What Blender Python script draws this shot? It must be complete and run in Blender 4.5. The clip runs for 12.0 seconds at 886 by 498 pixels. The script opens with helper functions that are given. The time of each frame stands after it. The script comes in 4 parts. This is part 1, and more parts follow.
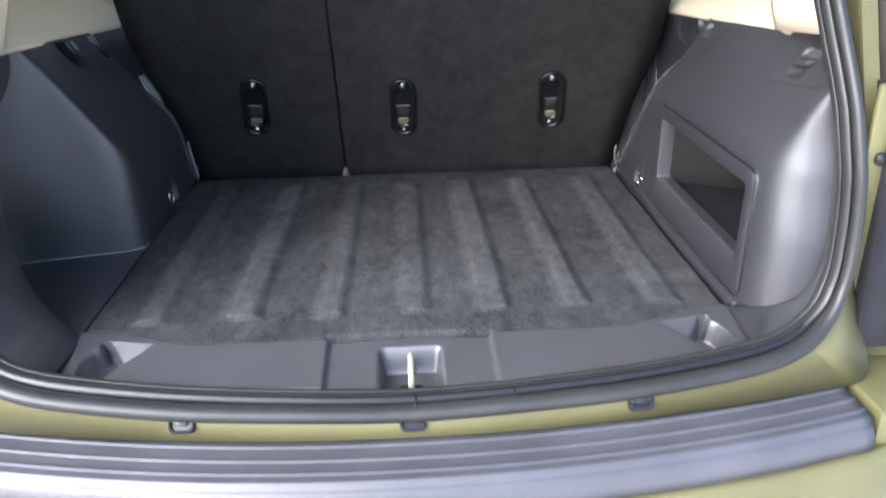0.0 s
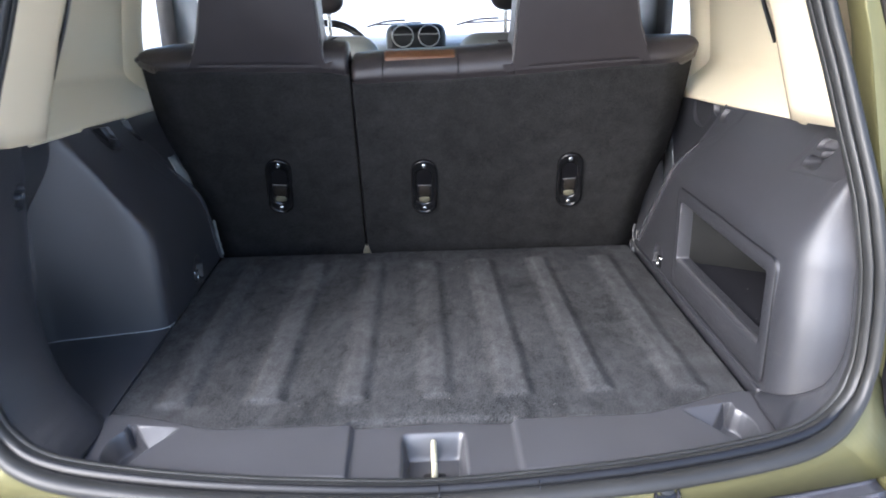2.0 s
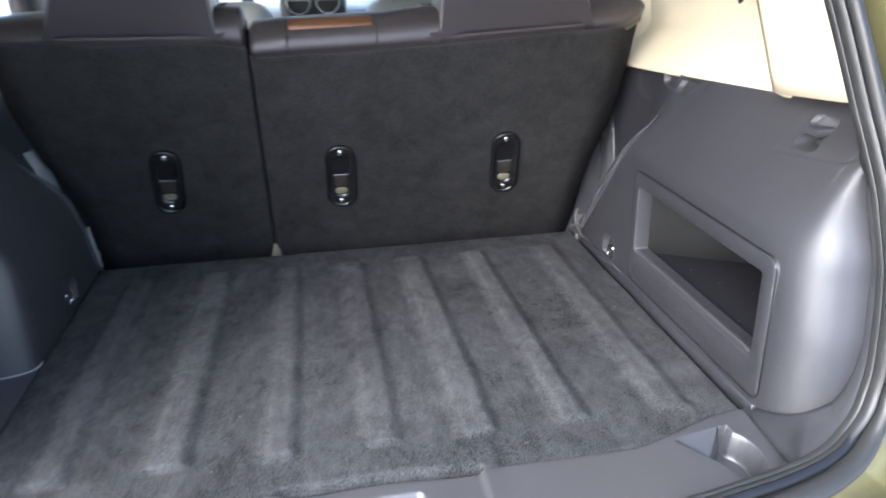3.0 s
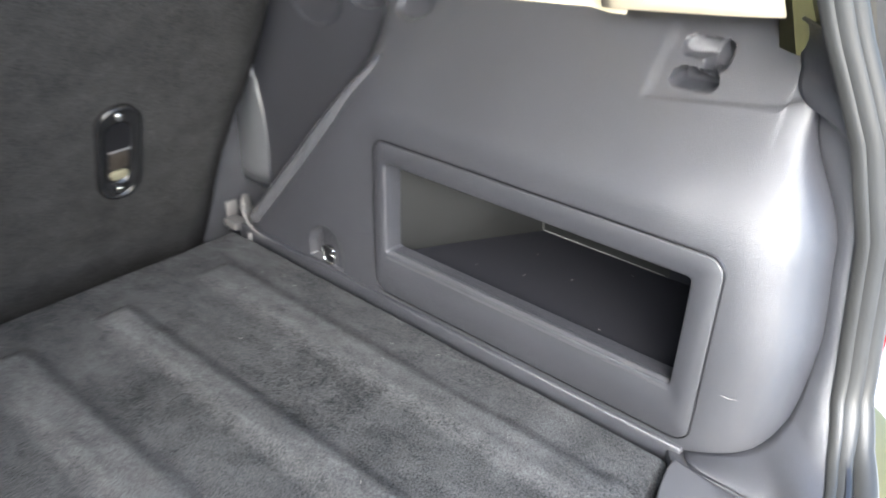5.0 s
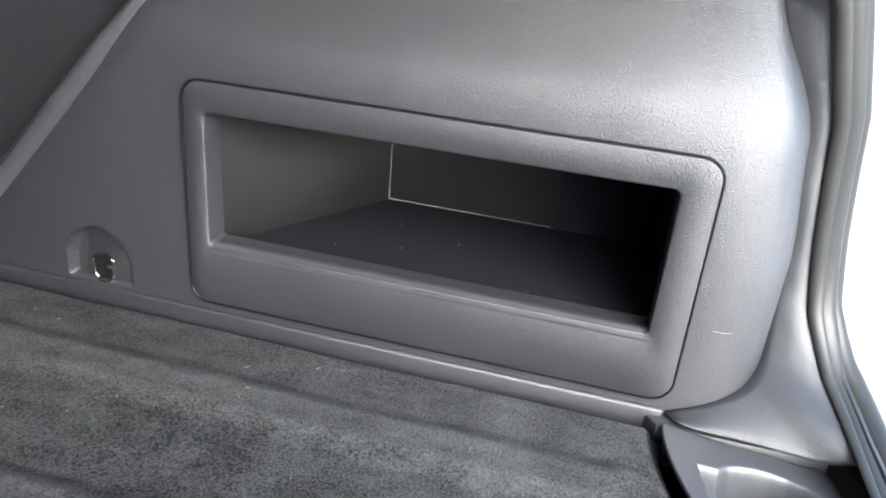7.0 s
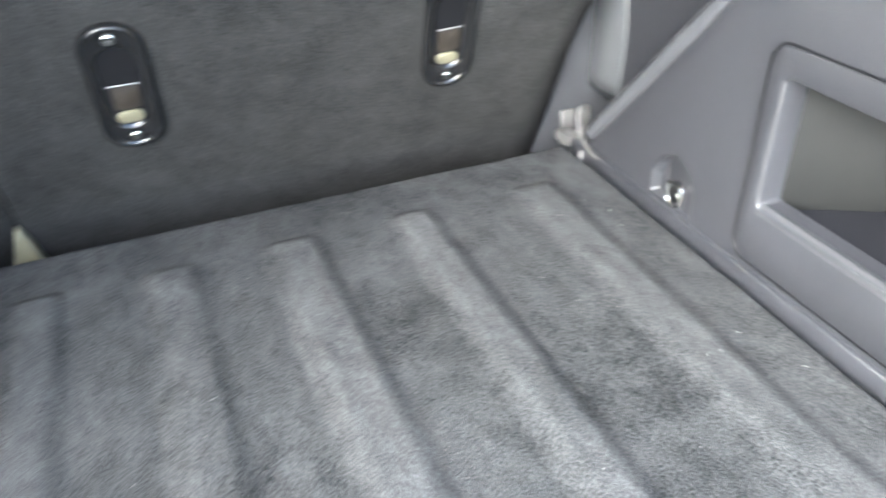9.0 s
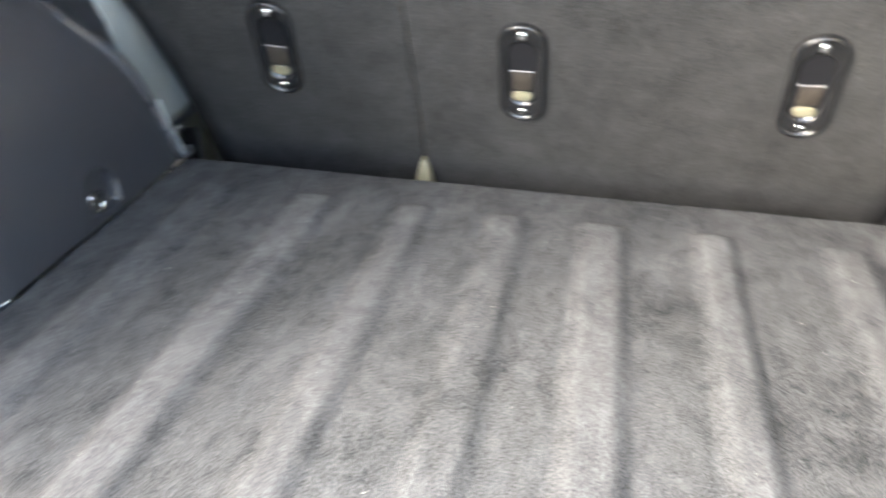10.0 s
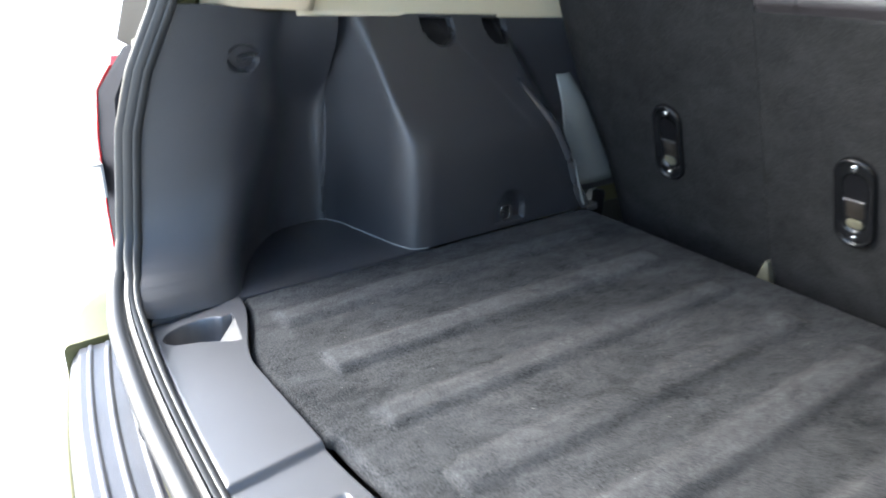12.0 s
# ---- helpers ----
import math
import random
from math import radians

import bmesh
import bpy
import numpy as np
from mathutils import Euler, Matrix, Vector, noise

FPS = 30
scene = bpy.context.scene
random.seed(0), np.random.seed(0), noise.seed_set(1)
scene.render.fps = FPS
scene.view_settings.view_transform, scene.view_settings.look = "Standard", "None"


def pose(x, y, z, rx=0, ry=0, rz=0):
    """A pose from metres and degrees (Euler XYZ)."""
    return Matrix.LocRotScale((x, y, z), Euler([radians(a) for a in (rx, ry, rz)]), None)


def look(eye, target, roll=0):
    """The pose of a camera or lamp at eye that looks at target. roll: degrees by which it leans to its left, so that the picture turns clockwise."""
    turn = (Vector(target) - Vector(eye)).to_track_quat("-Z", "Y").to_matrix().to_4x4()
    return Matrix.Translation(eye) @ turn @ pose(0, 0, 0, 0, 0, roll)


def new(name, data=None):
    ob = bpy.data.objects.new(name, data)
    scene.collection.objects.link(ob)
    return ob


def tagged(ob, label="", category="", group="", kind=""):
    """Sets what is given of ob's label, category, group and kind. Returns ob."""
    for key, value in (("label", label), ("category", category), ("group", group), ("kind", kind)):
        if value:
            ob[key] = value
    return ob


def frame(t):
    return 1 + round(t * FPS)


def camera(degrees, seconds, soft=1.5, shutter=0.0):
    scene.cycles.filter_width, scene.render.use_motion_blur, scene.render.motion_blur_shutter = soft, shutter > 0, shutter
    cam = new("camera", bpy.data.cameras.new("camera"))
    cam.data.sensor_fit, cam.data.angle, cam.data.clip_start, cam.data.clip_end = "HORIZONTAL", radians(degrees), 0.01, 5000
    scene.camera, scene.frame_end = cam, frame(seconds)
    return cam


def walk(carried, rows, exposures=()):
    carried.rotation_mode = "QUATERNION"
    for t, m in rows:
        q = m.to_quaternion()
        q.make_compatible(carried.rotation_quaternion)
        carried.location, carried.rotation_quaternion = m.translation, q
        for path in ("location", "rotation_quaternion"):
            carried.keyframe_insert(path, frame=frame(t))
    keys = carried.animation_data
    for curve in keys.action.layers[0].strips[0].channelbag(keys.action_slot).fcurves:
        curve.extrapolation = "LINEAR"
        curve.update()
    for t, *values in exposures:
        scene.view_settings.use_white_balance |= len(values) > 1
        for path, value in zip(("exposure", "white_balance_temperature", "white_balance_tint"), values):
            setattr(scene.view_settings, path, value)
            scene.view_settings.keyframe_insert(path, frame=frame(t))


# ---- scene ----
cam = camera(60.8, 12.0, soft=1.8, shutter=0.5)
EXPOSURES = [(0, 2.25, 5700, 12), (0.5, 2.45, 5700, 13), (1.5, 2.2, 5700, 13), (2.5, 2.3, 5650, 12), (4.5, 3.0, 5850, 8), (6.5, 2.45, 5850, 6), (8.5, 3.5, 5850, 5), (9.0, 3.92, 5750, 4), (9.5, 4.25, 6200, 5), (10.0, 4.3, 6450, 8), (10.5, 4.4, 6450, 10), (11.0, 4.4, 6150, 8), (11.5, 3.7, 5900, 7), (12, 2.9, 5850, 6)]
PATH = [
    (0, (0.007, 0.31, 1.337), (0.091, 2.131, 0.516), -1.2),
    (0.5, (0.006, 0.279, 1.36), (0.054, 2.143, 0.638), -0.7),
    (1, (0.0, 0.215, 1.36), (0.024, 2.106, 0.708), -1.5),
    (1.5, (-0.012, 0.219, 1.373), (0.013, 2.112, 0.728), -1.5),
    (2, (-0.006, 0.309, 1.375), (0.046, 2.195, 0.71), -1.3),
    (2.5, (-0.002, 0.428, 1.36), (0.126, 2.296, 0.657), -1.0),
    (2.7, (-0.018, 0.469, 1.358), (0.171, 2.325, 0.637), -1.1),
    (4.3, (-0.096, 0.95, 1.318), (0.897, 2.449, 0.443), 0.0),
    (4.5, (-0.087, 1.0, 1.312), (1.001, 2.419, 0.418), 0.4),
    (5, (-0.078, 1.156, 1.294), (1.259, 2.294, 0.335), 1.4),
    (5.5, (-0.053, 1.301, 1.227), (1.503, 2.066, 0.231), 3.9),
    (6, (-0.032, 1.372, 1.142), (1.705, 1.864, 0.281), 5.0),
    (6.5, (-0.039, 1.415, 1.107), (1.75, 1.794, 0.296), 5.1),
    (6.7, (-0.043, 1.419, 1.111), (1.749, 1.787, 0.304), 5.5),
    (8.3, (0.032, 1.357, 1.194), (1.286, 2.434, 0.068), 1.5),
    (8.5, (0.033, 1.348, 1.181), (1.127, 2.599, 0.068), 0.2),
    (9, (0.037, 1.309, 1.186), (0.631, 2.861, 0.073), -1.9),
    (9.5, (0.06, 1.222, 1.215), (0.202, 2.884, 0.111), -1.2),
    (10, (0.111, 1.134, 1.236), (-0.263, 2.791, 0.181), -0.3),
    (10.5, (0.179, 1.113, 1.253), (-0.768, 2.553, 0.239), 0.9),
    (11, (0.235, 1.092, 1.247), (-1.037, 2.284, 0.267), 0.7),
    (11.5, (0.31, 1.065, 1.26), (-1.105, 2.136, 0.338), -0.2),
    (12, (0.496, 0.994, 1.278), (-0.988, 2.073, 0.483), 0.9),
]
walk(cam, [(t, look(eye, target, roll)) for t, eye, target, roll in PATH], EXPOSURES)

import functools

# ---------- world and light ----------
world = bpy.data.worlds.new("sky")
scene.world = world
world.use_nodes = True
wn = world.node_tree.nodes
sky = wn.new("ShaderNodeTexSky")
sky.sky_type, sky.sun_disc = "NISHITA", False
sky.sun_elevation, sky.sun_rotation = radians(34), radians(228)
sky.air_density, sky.dust_density, sky.ozone_density = 1.0, 3.0, 1.0
wn["Background"].inputs["Strength"].default_value = 0.15
world.node_tree.links.new(sky.outputs[0], wn["Background"].inputs["Color"])
sun = new("sun", bpy.data.lights.new("sun", "SUN"))
sun.data.energy, sun.data.angle, sun.data.color = 1.9, radians(55), (1.0, 0.965, 0.92)
sun.matrix_world = look((-6.3, -5.6, 5.7), (0, 0, 0))


# ---------- materials ----------
def mat(name, colour, rough=0.5, metal=0.0, grain=0.0, grain_size=800, stain=0.0, stain_size=6, bump=0.0, bump_size=900, spec=0.5, tone=None, sheen=0.0, coat=0.0, rough_var=0.0, stretch=None):
    """A procedural surface: base colour, fine grain, broad stains, and fine relief."""
    m = bpy.data.materials.new(name)
    m.use_nodes = True
    nt = m.node_tree
    b = nt.nodes["Principled BSDF"]
    b.inputs["Roughness"].default_value, b.inputs["Metallic"].default_value = rough, metal
    b.inputs["Specular IOR Level"].default_value = spec
    b.inputs["Sheen Weight"].default_value = sheen
    b.inputs["Coat Weight"].default_value = coat
    co = nt.nodes.new("ShaderNodeTexCoord")

    def noise_tex(size, detail=3):
        n = nt.nodes.new("ShaderNodeTexNoise")
        n.inputs["Scale"].default_value, n.inputs["Detail"].default_value = size, detail
        src = co.outputs["Object"]
        if stretch and size < 100:
            mp = nt.nodes.new("ShaderNodeMapping")
            mp.inputs["Scale"].default_value = stretch
            nt.links.new(src, mp.inputs["Vector"])
            src = mp.outputs[0]
        nt.links.new(src, n.inputs["Vector"])
        return n.outputs["Fac"]

    def blend(src, a, b_, fac, lo, hi):
        r = nt.nodes.new("ShaderNodeMapRange")
        r.inputs["From Min"].default_value, r.inputs["From Max"].default_value = lo, hi
        nt.links.new(src, r.inputs["Value"])
        r.inputs["To Max"].default_value = fac
        x = nt.nodes.new("ShaderNodeMix")
        x.data_type = "RGBA"
        nt.links.new(r.outputs[0], x.inputs[0])
        for slot, v in ((6, a), (7, b_)):
            if isinstance(v, tuple):
                x.inputs[slot].default_value = (*v, 1)
            else:
                nt.links.new(v, x.inputs[slot])
        return x.outputs[2]

    out = colour
    if stain:
        out = blend(noise_tex(stain_size, 5), out, tone or tuple(c * 1.8 for c in colour), stain, 0.38, 0.68)
    if grain:
        out = blend(noise_tex(grain_size, 2), out, tuple(min(1, c * 2.2) for c in colour), grain, 0.42, 0.72)
    if isinstance(out, tuple):
        b.inputs["Base Color"].default_value = (*out, 1)
    else:
        nt.links.new(out, b.inputs["Base Color"])
    if rough_var:
        r = nt.nodes.new("ShaderNodeMapRange")
        r.inputs["To Min"].default_value, r.inputs["To Max"].default_value = rough - rough_var, rough + rough_var
        nt.links.new(noise_tex(stain_size * 1.7, 4), r.inputs["Value"])
        nt.links.new(r.outputs[0], b.inputs["Roughness"])
    if bump:
        bp = nt.nodes.new("ShaderNodeBump")
        bp.inputs["Strength"].default_value, bp.inputs["Distance"].default_value = bump, 0.002
        nt.links.new(noise_tex(bump_size, 2), bp.inputs["Height"])
        nt.links.new(bp.outputs[0], b.inputs["Normal"])
    return m




def pile(name, dark, light, nap=(1.0, 0.55, 1.0), coarse=8, relief=0.8, ridged=None):
    """Short carpet pile: brushed patches, tufts and fine speckle."""
    m = bpy.data.materials.new(name)
    m.use_nodes = True
    nt = m.node_tree
    b = nt.nodes["Principled BSDF"]
    b.inputs["Roughness"].default_value, b.inputs["Specular IOR Level"].default_value = 0.95, 0.08
    co = nt.nodes.new("ShaderNodeTexCoord")
    mp = nt.nodes.new("ShaderNodeMapping")
    mp.inputs["Scale"].default_value = nap
    nt.links.new(co.outputs["Object"], mp.inputs["Vector"])
    total = None
    for size, detail, weight, src, bent in ((coarse, 5, 0.5, mp.outputs[0], 0.8), (coarse * 6, 7, 0.5, mp.outputs[0], 0.5), (480, 5, 1.25, co.outputs["Object"], 0.0)):
        n = nt.nodes.new("ShaderNodeTexNoise")
        n.inputs["Scale"].default_value, n.inputs["Detail"].default_value, n.inputs["Roughness"].default_value = size, detail, 0.65
        n.inputs["Distortion"].default_value = bent
        nt.links.new(src, n.inputs["Vector"])
        k = nt.nodes.new("ShaderNodeMath")
        k.operation = "MULTIPLY"
        k.inputs[1].default_value = weight
        nt.links.new(n.outputs["Fac"], k.inputs[0])
        if total:
            a = nt.nodes.new("ShaderNodeMath")
            nt.links.new(total, a.inputs[0])
            nt.links.new(k.outputs[0], a.inputs[1])
            total = a.outputs[0]
        else:
            total = k.outputs[0]
        last = n
    if ridged:
        # nap paler where the ribs stand up
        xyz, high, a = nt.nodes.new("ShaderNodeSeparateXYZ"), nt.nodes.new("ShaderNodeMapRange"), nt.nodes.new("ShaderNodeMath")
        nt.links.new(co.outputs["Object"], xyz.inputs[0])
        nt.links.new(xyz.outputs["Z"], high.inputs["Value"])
        high.inputs["From Min"].default_value, high.inputs["From Max"].default_value, high.inputs["To Max"].default_value = ridged
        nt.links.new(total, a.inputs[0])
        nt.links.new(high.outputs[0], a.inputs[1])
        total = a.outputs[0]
    r = nt.nodes.new("ShaderNodeMapRange")
    r.inputs["From Min"].default_value, r.inputs["From Max"].default_value = 0.91, 1.47
    nt.links.new(total, r.inputs["Value"])
    x = nt.nodes.new("ShaderNodeMix")
    x.data_type = "RGBA"
    nt.links.new(r.outputs[0], x.inputs[0])
    x.inputs[6].default_value, x.inputs[7].default_value = (*dark, 1), (*light, 1)
    nt.links.new(x.outputs[2], b.inputs["Base Color"])
    bp = nt.nodes.new("ShaderNodeBump")
    bp.inputs["Strength"].default_value, bp.inputs["Distance"].default_value = relief, 0.002
    nt.links.new(last.outputs["Fac"], bp.inputs["Height"])
    nt.links.new(bp.outputs[0], b.inputs["Normal"])
    return m


CARPET = pile("charcoal_carpet", (0.0115, 0.0117, 0.0127), (0.091, 0.0925, 0.095), ridged=(0.753, 0.7575, 0.12))
SEATBACK = pile("seat_back_felt", (0.0115, 0.0113, 0.0113), (0.041, 0.0402, 0.0398), (1, 1, 1), 4, 0.3)
TRIM = mat("grained_charcoal_plastic", (0.0245, 0.025, 0.029), 0.34, spec=0.85, grain=0.25, grain_size=900, stain=0.26, stain_size=7, bump=0.38, bump_size=1100, rough_var=0.015)
TRIM_SMOOTH = mat("satin_charcoal_plastic", (0.042, 0.0425, 0.047), 0.36, spec=1.0, stain=0.2, stain_size=9, bump=0.15, bump_size=1300, rough_var=0.015)
FOOT_GLINT = mat("pale_foot_glint", (0.3, 0.31, 0.305), 0.35, stain=0.3, stain_size=9)
GAP_GLARE = mat("white_gap_glare", (0.62, 0.62, 0.6), 0.4, stain=0.2, stain_size=9)
# facings lighter than the trim: window reflections put into the base colour
FACING_SHEEN = mat("grey_facing_sheen", (0.07, 0.073, 0.078), 0.28, spec=1.0, stain=0.2, stain_size=9)
RETURN_SHEEN = mat("pale_return_sheen", (0.21, 0.222, 0.218), 0.22, spec=1.0, stain=0.2, stain_size=9)
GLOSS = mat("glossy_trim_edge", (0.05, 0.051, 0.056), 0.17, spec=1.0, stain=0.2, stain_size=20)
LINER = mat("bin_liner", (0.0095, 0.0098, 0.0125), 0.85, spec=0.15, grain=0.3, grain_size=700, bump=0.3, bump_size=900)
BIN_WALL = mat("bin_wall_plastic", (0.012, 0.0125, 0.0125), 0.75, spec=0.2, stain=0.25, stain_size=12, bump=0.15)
BEZEL = mat("glossy_bezel_plastic", (0.009, 0.009, 0.0095), 0.24, spec=0.45, stain=0.2, stain_size=30)
PILLAR = mat("shaded_pillar_body", (0.03, 0.0285, 0.0255), 0.85, spec=0.03, stain=0.3, stain_size=9, bump=0.1)
BLACK = mat("black_plastic", (0.007, 0.007, 0.008), 0.3, spec=0.4, stain=0.2, bump=0.05)
RUBBER = mat("weatherstrip_rubber", (0.02, 0.0204, 0.02), 0.38, spec=0.35, stain=0.4, stain_size=14, bump=0.08, rough_var=0.08)
LEATHER = mat("black_leather", (0.033, 0.029, 0.03), 0.36, stain=0.3, stain_size=10, bump=0.35, bump_size=450, rough_var=0.08)
THREAD = mat("grey_thread", (0.16, 0.155, 0.15), 0.8)
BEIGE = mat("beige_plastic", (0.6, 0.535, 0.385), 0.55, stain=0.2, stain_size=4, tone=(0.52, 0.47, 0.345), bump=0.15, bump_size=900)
CREAM = mat("cream_pillar_trim", (0.67, 0.58, 0.41), 0.55, stain=0.15, stain_size=5, tone=(0.6, 0.53, 0.4), bump=0.15, bump_size=900)
PAINT = mat("olive_metallic_paint", (0.115, 0.109, 0.05), 0.48, metal=0.3, spec=0.3, grain=0.15, grain_size=1500, stain=0.25, stain_size=5, coat=0.08, rough_var=0.05)
PADM = mat("bumper_step_plastic", (0.05, 0.05, 0.057), 0.36, grain=0.15, stain=0.4, stain_size=8, bump=0.25, bump_size=700, rough_var=0.1)
CHROME = mat("bright_steel", (0.62, 0.62, 0.6), 0.18, metal=1.0, stain=0.2, stain_size=40)
SILVER = mat("satin_silver", (0.4, 0.4, 0.39), 0.4, metal=0.3, stain=0.1, stain_size=30)
ZINC = mat("zinc_bracket", (0.13, 0.127, 0.125), 0.45, metal=0.4, stain=0.3, stain_size=30)
IVORY = mat("ivory_plastic", (0.36, 0.335, 0.235), 0.45, stain=0.2, stain_size=40)
DULL_IVORY = mat("dull_ivory", (0.13, 0.12, 0.08), 0.4, stain=0.35, stain_size=60)
BROWN = mat("brown_plate", (0.024, 0.02, 0.016), 0.4, stain=0.3, stain_size=60)
WARM_SHEEN = mat("tan_sheen_leather", (0.11, 0.048, 0.022), 0.4, stain=0.3, bump=0.3)
GREYDASH = mat("grey_dash_plastic", (0.24, 0.245, 0.235), 0.5, stain=0.3, bump=0.2)
CONCRETE = mat("pale_concrete", (0.58, 0.57, 0.545), 0.9, grain=0.2, grain_size=60, stain=0.35, stain_size=0.6, tone=(0.66, 0.65, 0.625), bump=0.4, bump_size=80)
LAMP_GREY = mat("lamp_housing_plastic", (0.02, 0.02, 0.023), 0.8, spec=0.03, stain=0.3, stain_size=14, bump=0.1)
LAMP_TAB = mat("dull_steel_tab", (0.2, 0.2, 0.2), 0.55, spec=0.3, stain=0.3, stain_size=30)
RED = mat("red_lens", (0.5, 0.006, 0.01), 0.35, spec=0.3)
RED.node_tree.nodes["Principled BSDF"].inputs["Transmission Weight"].default_value = 0.25
GLASS = mat("clear_glass", (0.95, 0.97, 0.96), 0.0)
GLASS.node_tree.nodes["Principled BSDF"].inputs["Transmission Weight"].default_value = 1.0
GLASS.node_tree.nodes["Principled BSDF"].inputs["IOR"].default_value = 1.1


# ---------- mesh helpers ----------
def thing(name, label, category, group="", kind="", at=(0, 0, 0)):
    ob = new(name)
    ob.location = at
    ob.empty_display_size = 0.05
    return tagged(ob, label, category, group, kind)


def part(name, bm, material, parent=None, label="", angle=40, solid=0.0, offset=1.0):
    """Links a bmesh as one smooth mesh object under its parent."""
    me = bpy.data.meshes.new(name)
    bmesh.ops.recalc_face_normals(bm, faces=bm.faces) if not solid else None
    bm.to_mesh(me)
    bm.free()
    me.shade_smooth()
    me.set_sharp_from_angle(angle=radians(angle))
    me.materials.append(material)
    ob = new(name, me)
    if parent:
        ob.parent = parent
        base = parent.location if parent.parent is None else parent.location + parent.parent.location
        ob.matrix_parent_inverse = Matrix.Identity(4)
        ob.location = (0, 0, 0)
        if base.length > 1e-9:
            me.transform(Matrix.Translation(-base))
    if solid:
        mod = ob.modifiers.new("thickness", "SOLIDIFY")
        mod.thickness, mod.offset = solid, offset
    if label:
        tagged(ob, label)
    return ob


def mesh(verts, faces):
    bm = bmesh.new()
    vs = [bm.verts.new(v) for v in verts]
    for f in faces:
        try:
            bm.faces.new([vs[i] for i in f])
        except ValueError:
            pass
    return bm


def grid(fn, us, vs, keep=None, close_u=False):
    """A sheet of fn(u, v) over the lists us and vs; keep(u, v) of a cell's middle may leave cells out."""
    verts = [fn(u, v) for u in us for v in vs]
    n, faces = len(vs), []
    for i in range(len(us) - (0 if close_u else 1)):
        j = (i + 1) % len(us)
        for k in range(n - 1):
            if keep and not keep((us[i] + us[j]) / 2, (vs[k] + vs[k + 1]) / 2):
                continue
            faces.append((i * n + k, j * n + k, j * n + k + 1, i * n + k + 1))
    return mesh(verts, faces)


def span(a, b, n):
    return [a + (b - a) * i / n for i in range(n + 1)]


def rbox(lo, hi, r=0.004, seg=2, m=None):
    """A box between two corners with rounded edges."""
    bm = bmesh.new()
    bmesh.ops.create_cube(bm, size=1)
    s = [h - l for l, h in zip(lo, hi)]
    bm.transform(Matrix.Translation([(l + h) / 2 for l, h in zip(lo, hi)]) @ Matrix.Diagonal((*s, 1)))
    if r:
        bmesh.ops.bevel(bm, geom=bm.edges[:], offset=min(r, 0.49 * min(s)), segments=seg, profile=0.5, affect="EDGES")
    if m:
        bm.transform(m)
    return bm


def prism(outline, d0, d1, r=0.004, seg=2, m=None):
    """The (a, b) outline pulled from depth d0 to d1 along the third axis, edges rounded."""
    bm = bmesh.new()
    lo = [bm.verts.new((a, b, d0)) for a, b in outline]
    hi = [bm.verts.new((a, b, d1)) for a, b in outline]
    n = len(lo)
    caps = [bm.faces.new(lo[::-1]), bm.faces.new(hi)]
    for i in range(n):
        bm.faces.new((lo[i], lo[(i + 1) % n], hi[(i + 1) % n], hi[i]))
    if r:
        bmesh.ops.bevel(bm, geom=list({e for f in caps for e in f.edges}), offset=r, segments=seg, profile=0.5, affect="EDGES")
    if m:
        bm.transform(m)
    return bm


def round_rect(a0, b0, a1, b1, r, n=6):
    pts = []
    for ca, cb, s in ((a1 - r, b0 + r, -90), (a1 - r, b1 - r, 0), (a0 + r, b1 - r, 90), (a0 + r, b0 + r, 180)):
        for i in range(n + 1):
            t = radians(s + 90 * i / n)
            pts.append((ca + r * math.cos(t), cb + r * math.sin(t)))
    return pts


def ring_plate(outer, inner, d0, d1, r=0.002, m=None, seg=2):
    """A plate with a hole: outer and inner outlines with the same number of points."""
    n = len(outer)
    lev = [(outer, d0), (outer, d1 - r), ([(a + (c - a) * 0.0, b) for (a, b), (c, d) in zip(outer, inner)], d1 - r)]
    def inset(pa, pb, d):
        out = []
        for (a, b), (c, e) in zip(pa, pb):
            l = math.hypot(c - a, e - b) or 1
            out.append((a + (c - a) / l * d, b + (e - b) / l * d))
        return out
    lev = [(outer, d0), (outer, d1 - r), (inset(outer, inner, r * 0.35), d1 - r * 0.3), (inset(outer, inner, r), d1),
           (inset(inner, outer, r), d1), (inset(inner, outer, r * 0.35), d1 - r * 0.3), (inner, d1 - r), (inner, d0)]
    verts = [(a, b, d) for pts, d in lev for a, b in pts]
    faces = []
    for k in range(len(lev)):
        k2 = (k + 1) % len(lev)
        for i in range(n):
            j = (i + 1) % n
            faces.append((k * n + i, k * n + j, k2 * n + j, k2 * n + i))
    bm = mesh(verts, faces)
    if m:
        bm.transform(m)
    return bm


def smooth_path(pts, n=6, closed=False):
    """A Catmull-Rom curve through the points."""
    pts = [Vector(p) for p in pts]
    out, k = [], len(pts)
    for i in range(k if closed else k - 1):
        if closed:
            p = [pts[(i + j - 1) % k] for j in range(4)]
        else:
            p = [pts[max(0, min(k - 1, i + j - 1))] for j in range(4)]
        for s in range(n):
            t = s / n
            out.append(0.5 * (2 * p[1] + (p[2] - p[0]) * t + (2 * p[0] - 5 * p[1] + 4 * p[2] - p[3]) * t * t + (3 * p[1] - p[0] - 3 * p[2] + p[3]) * t ** 3))
    if not closed:
        out.append(pts[-1])
    return out


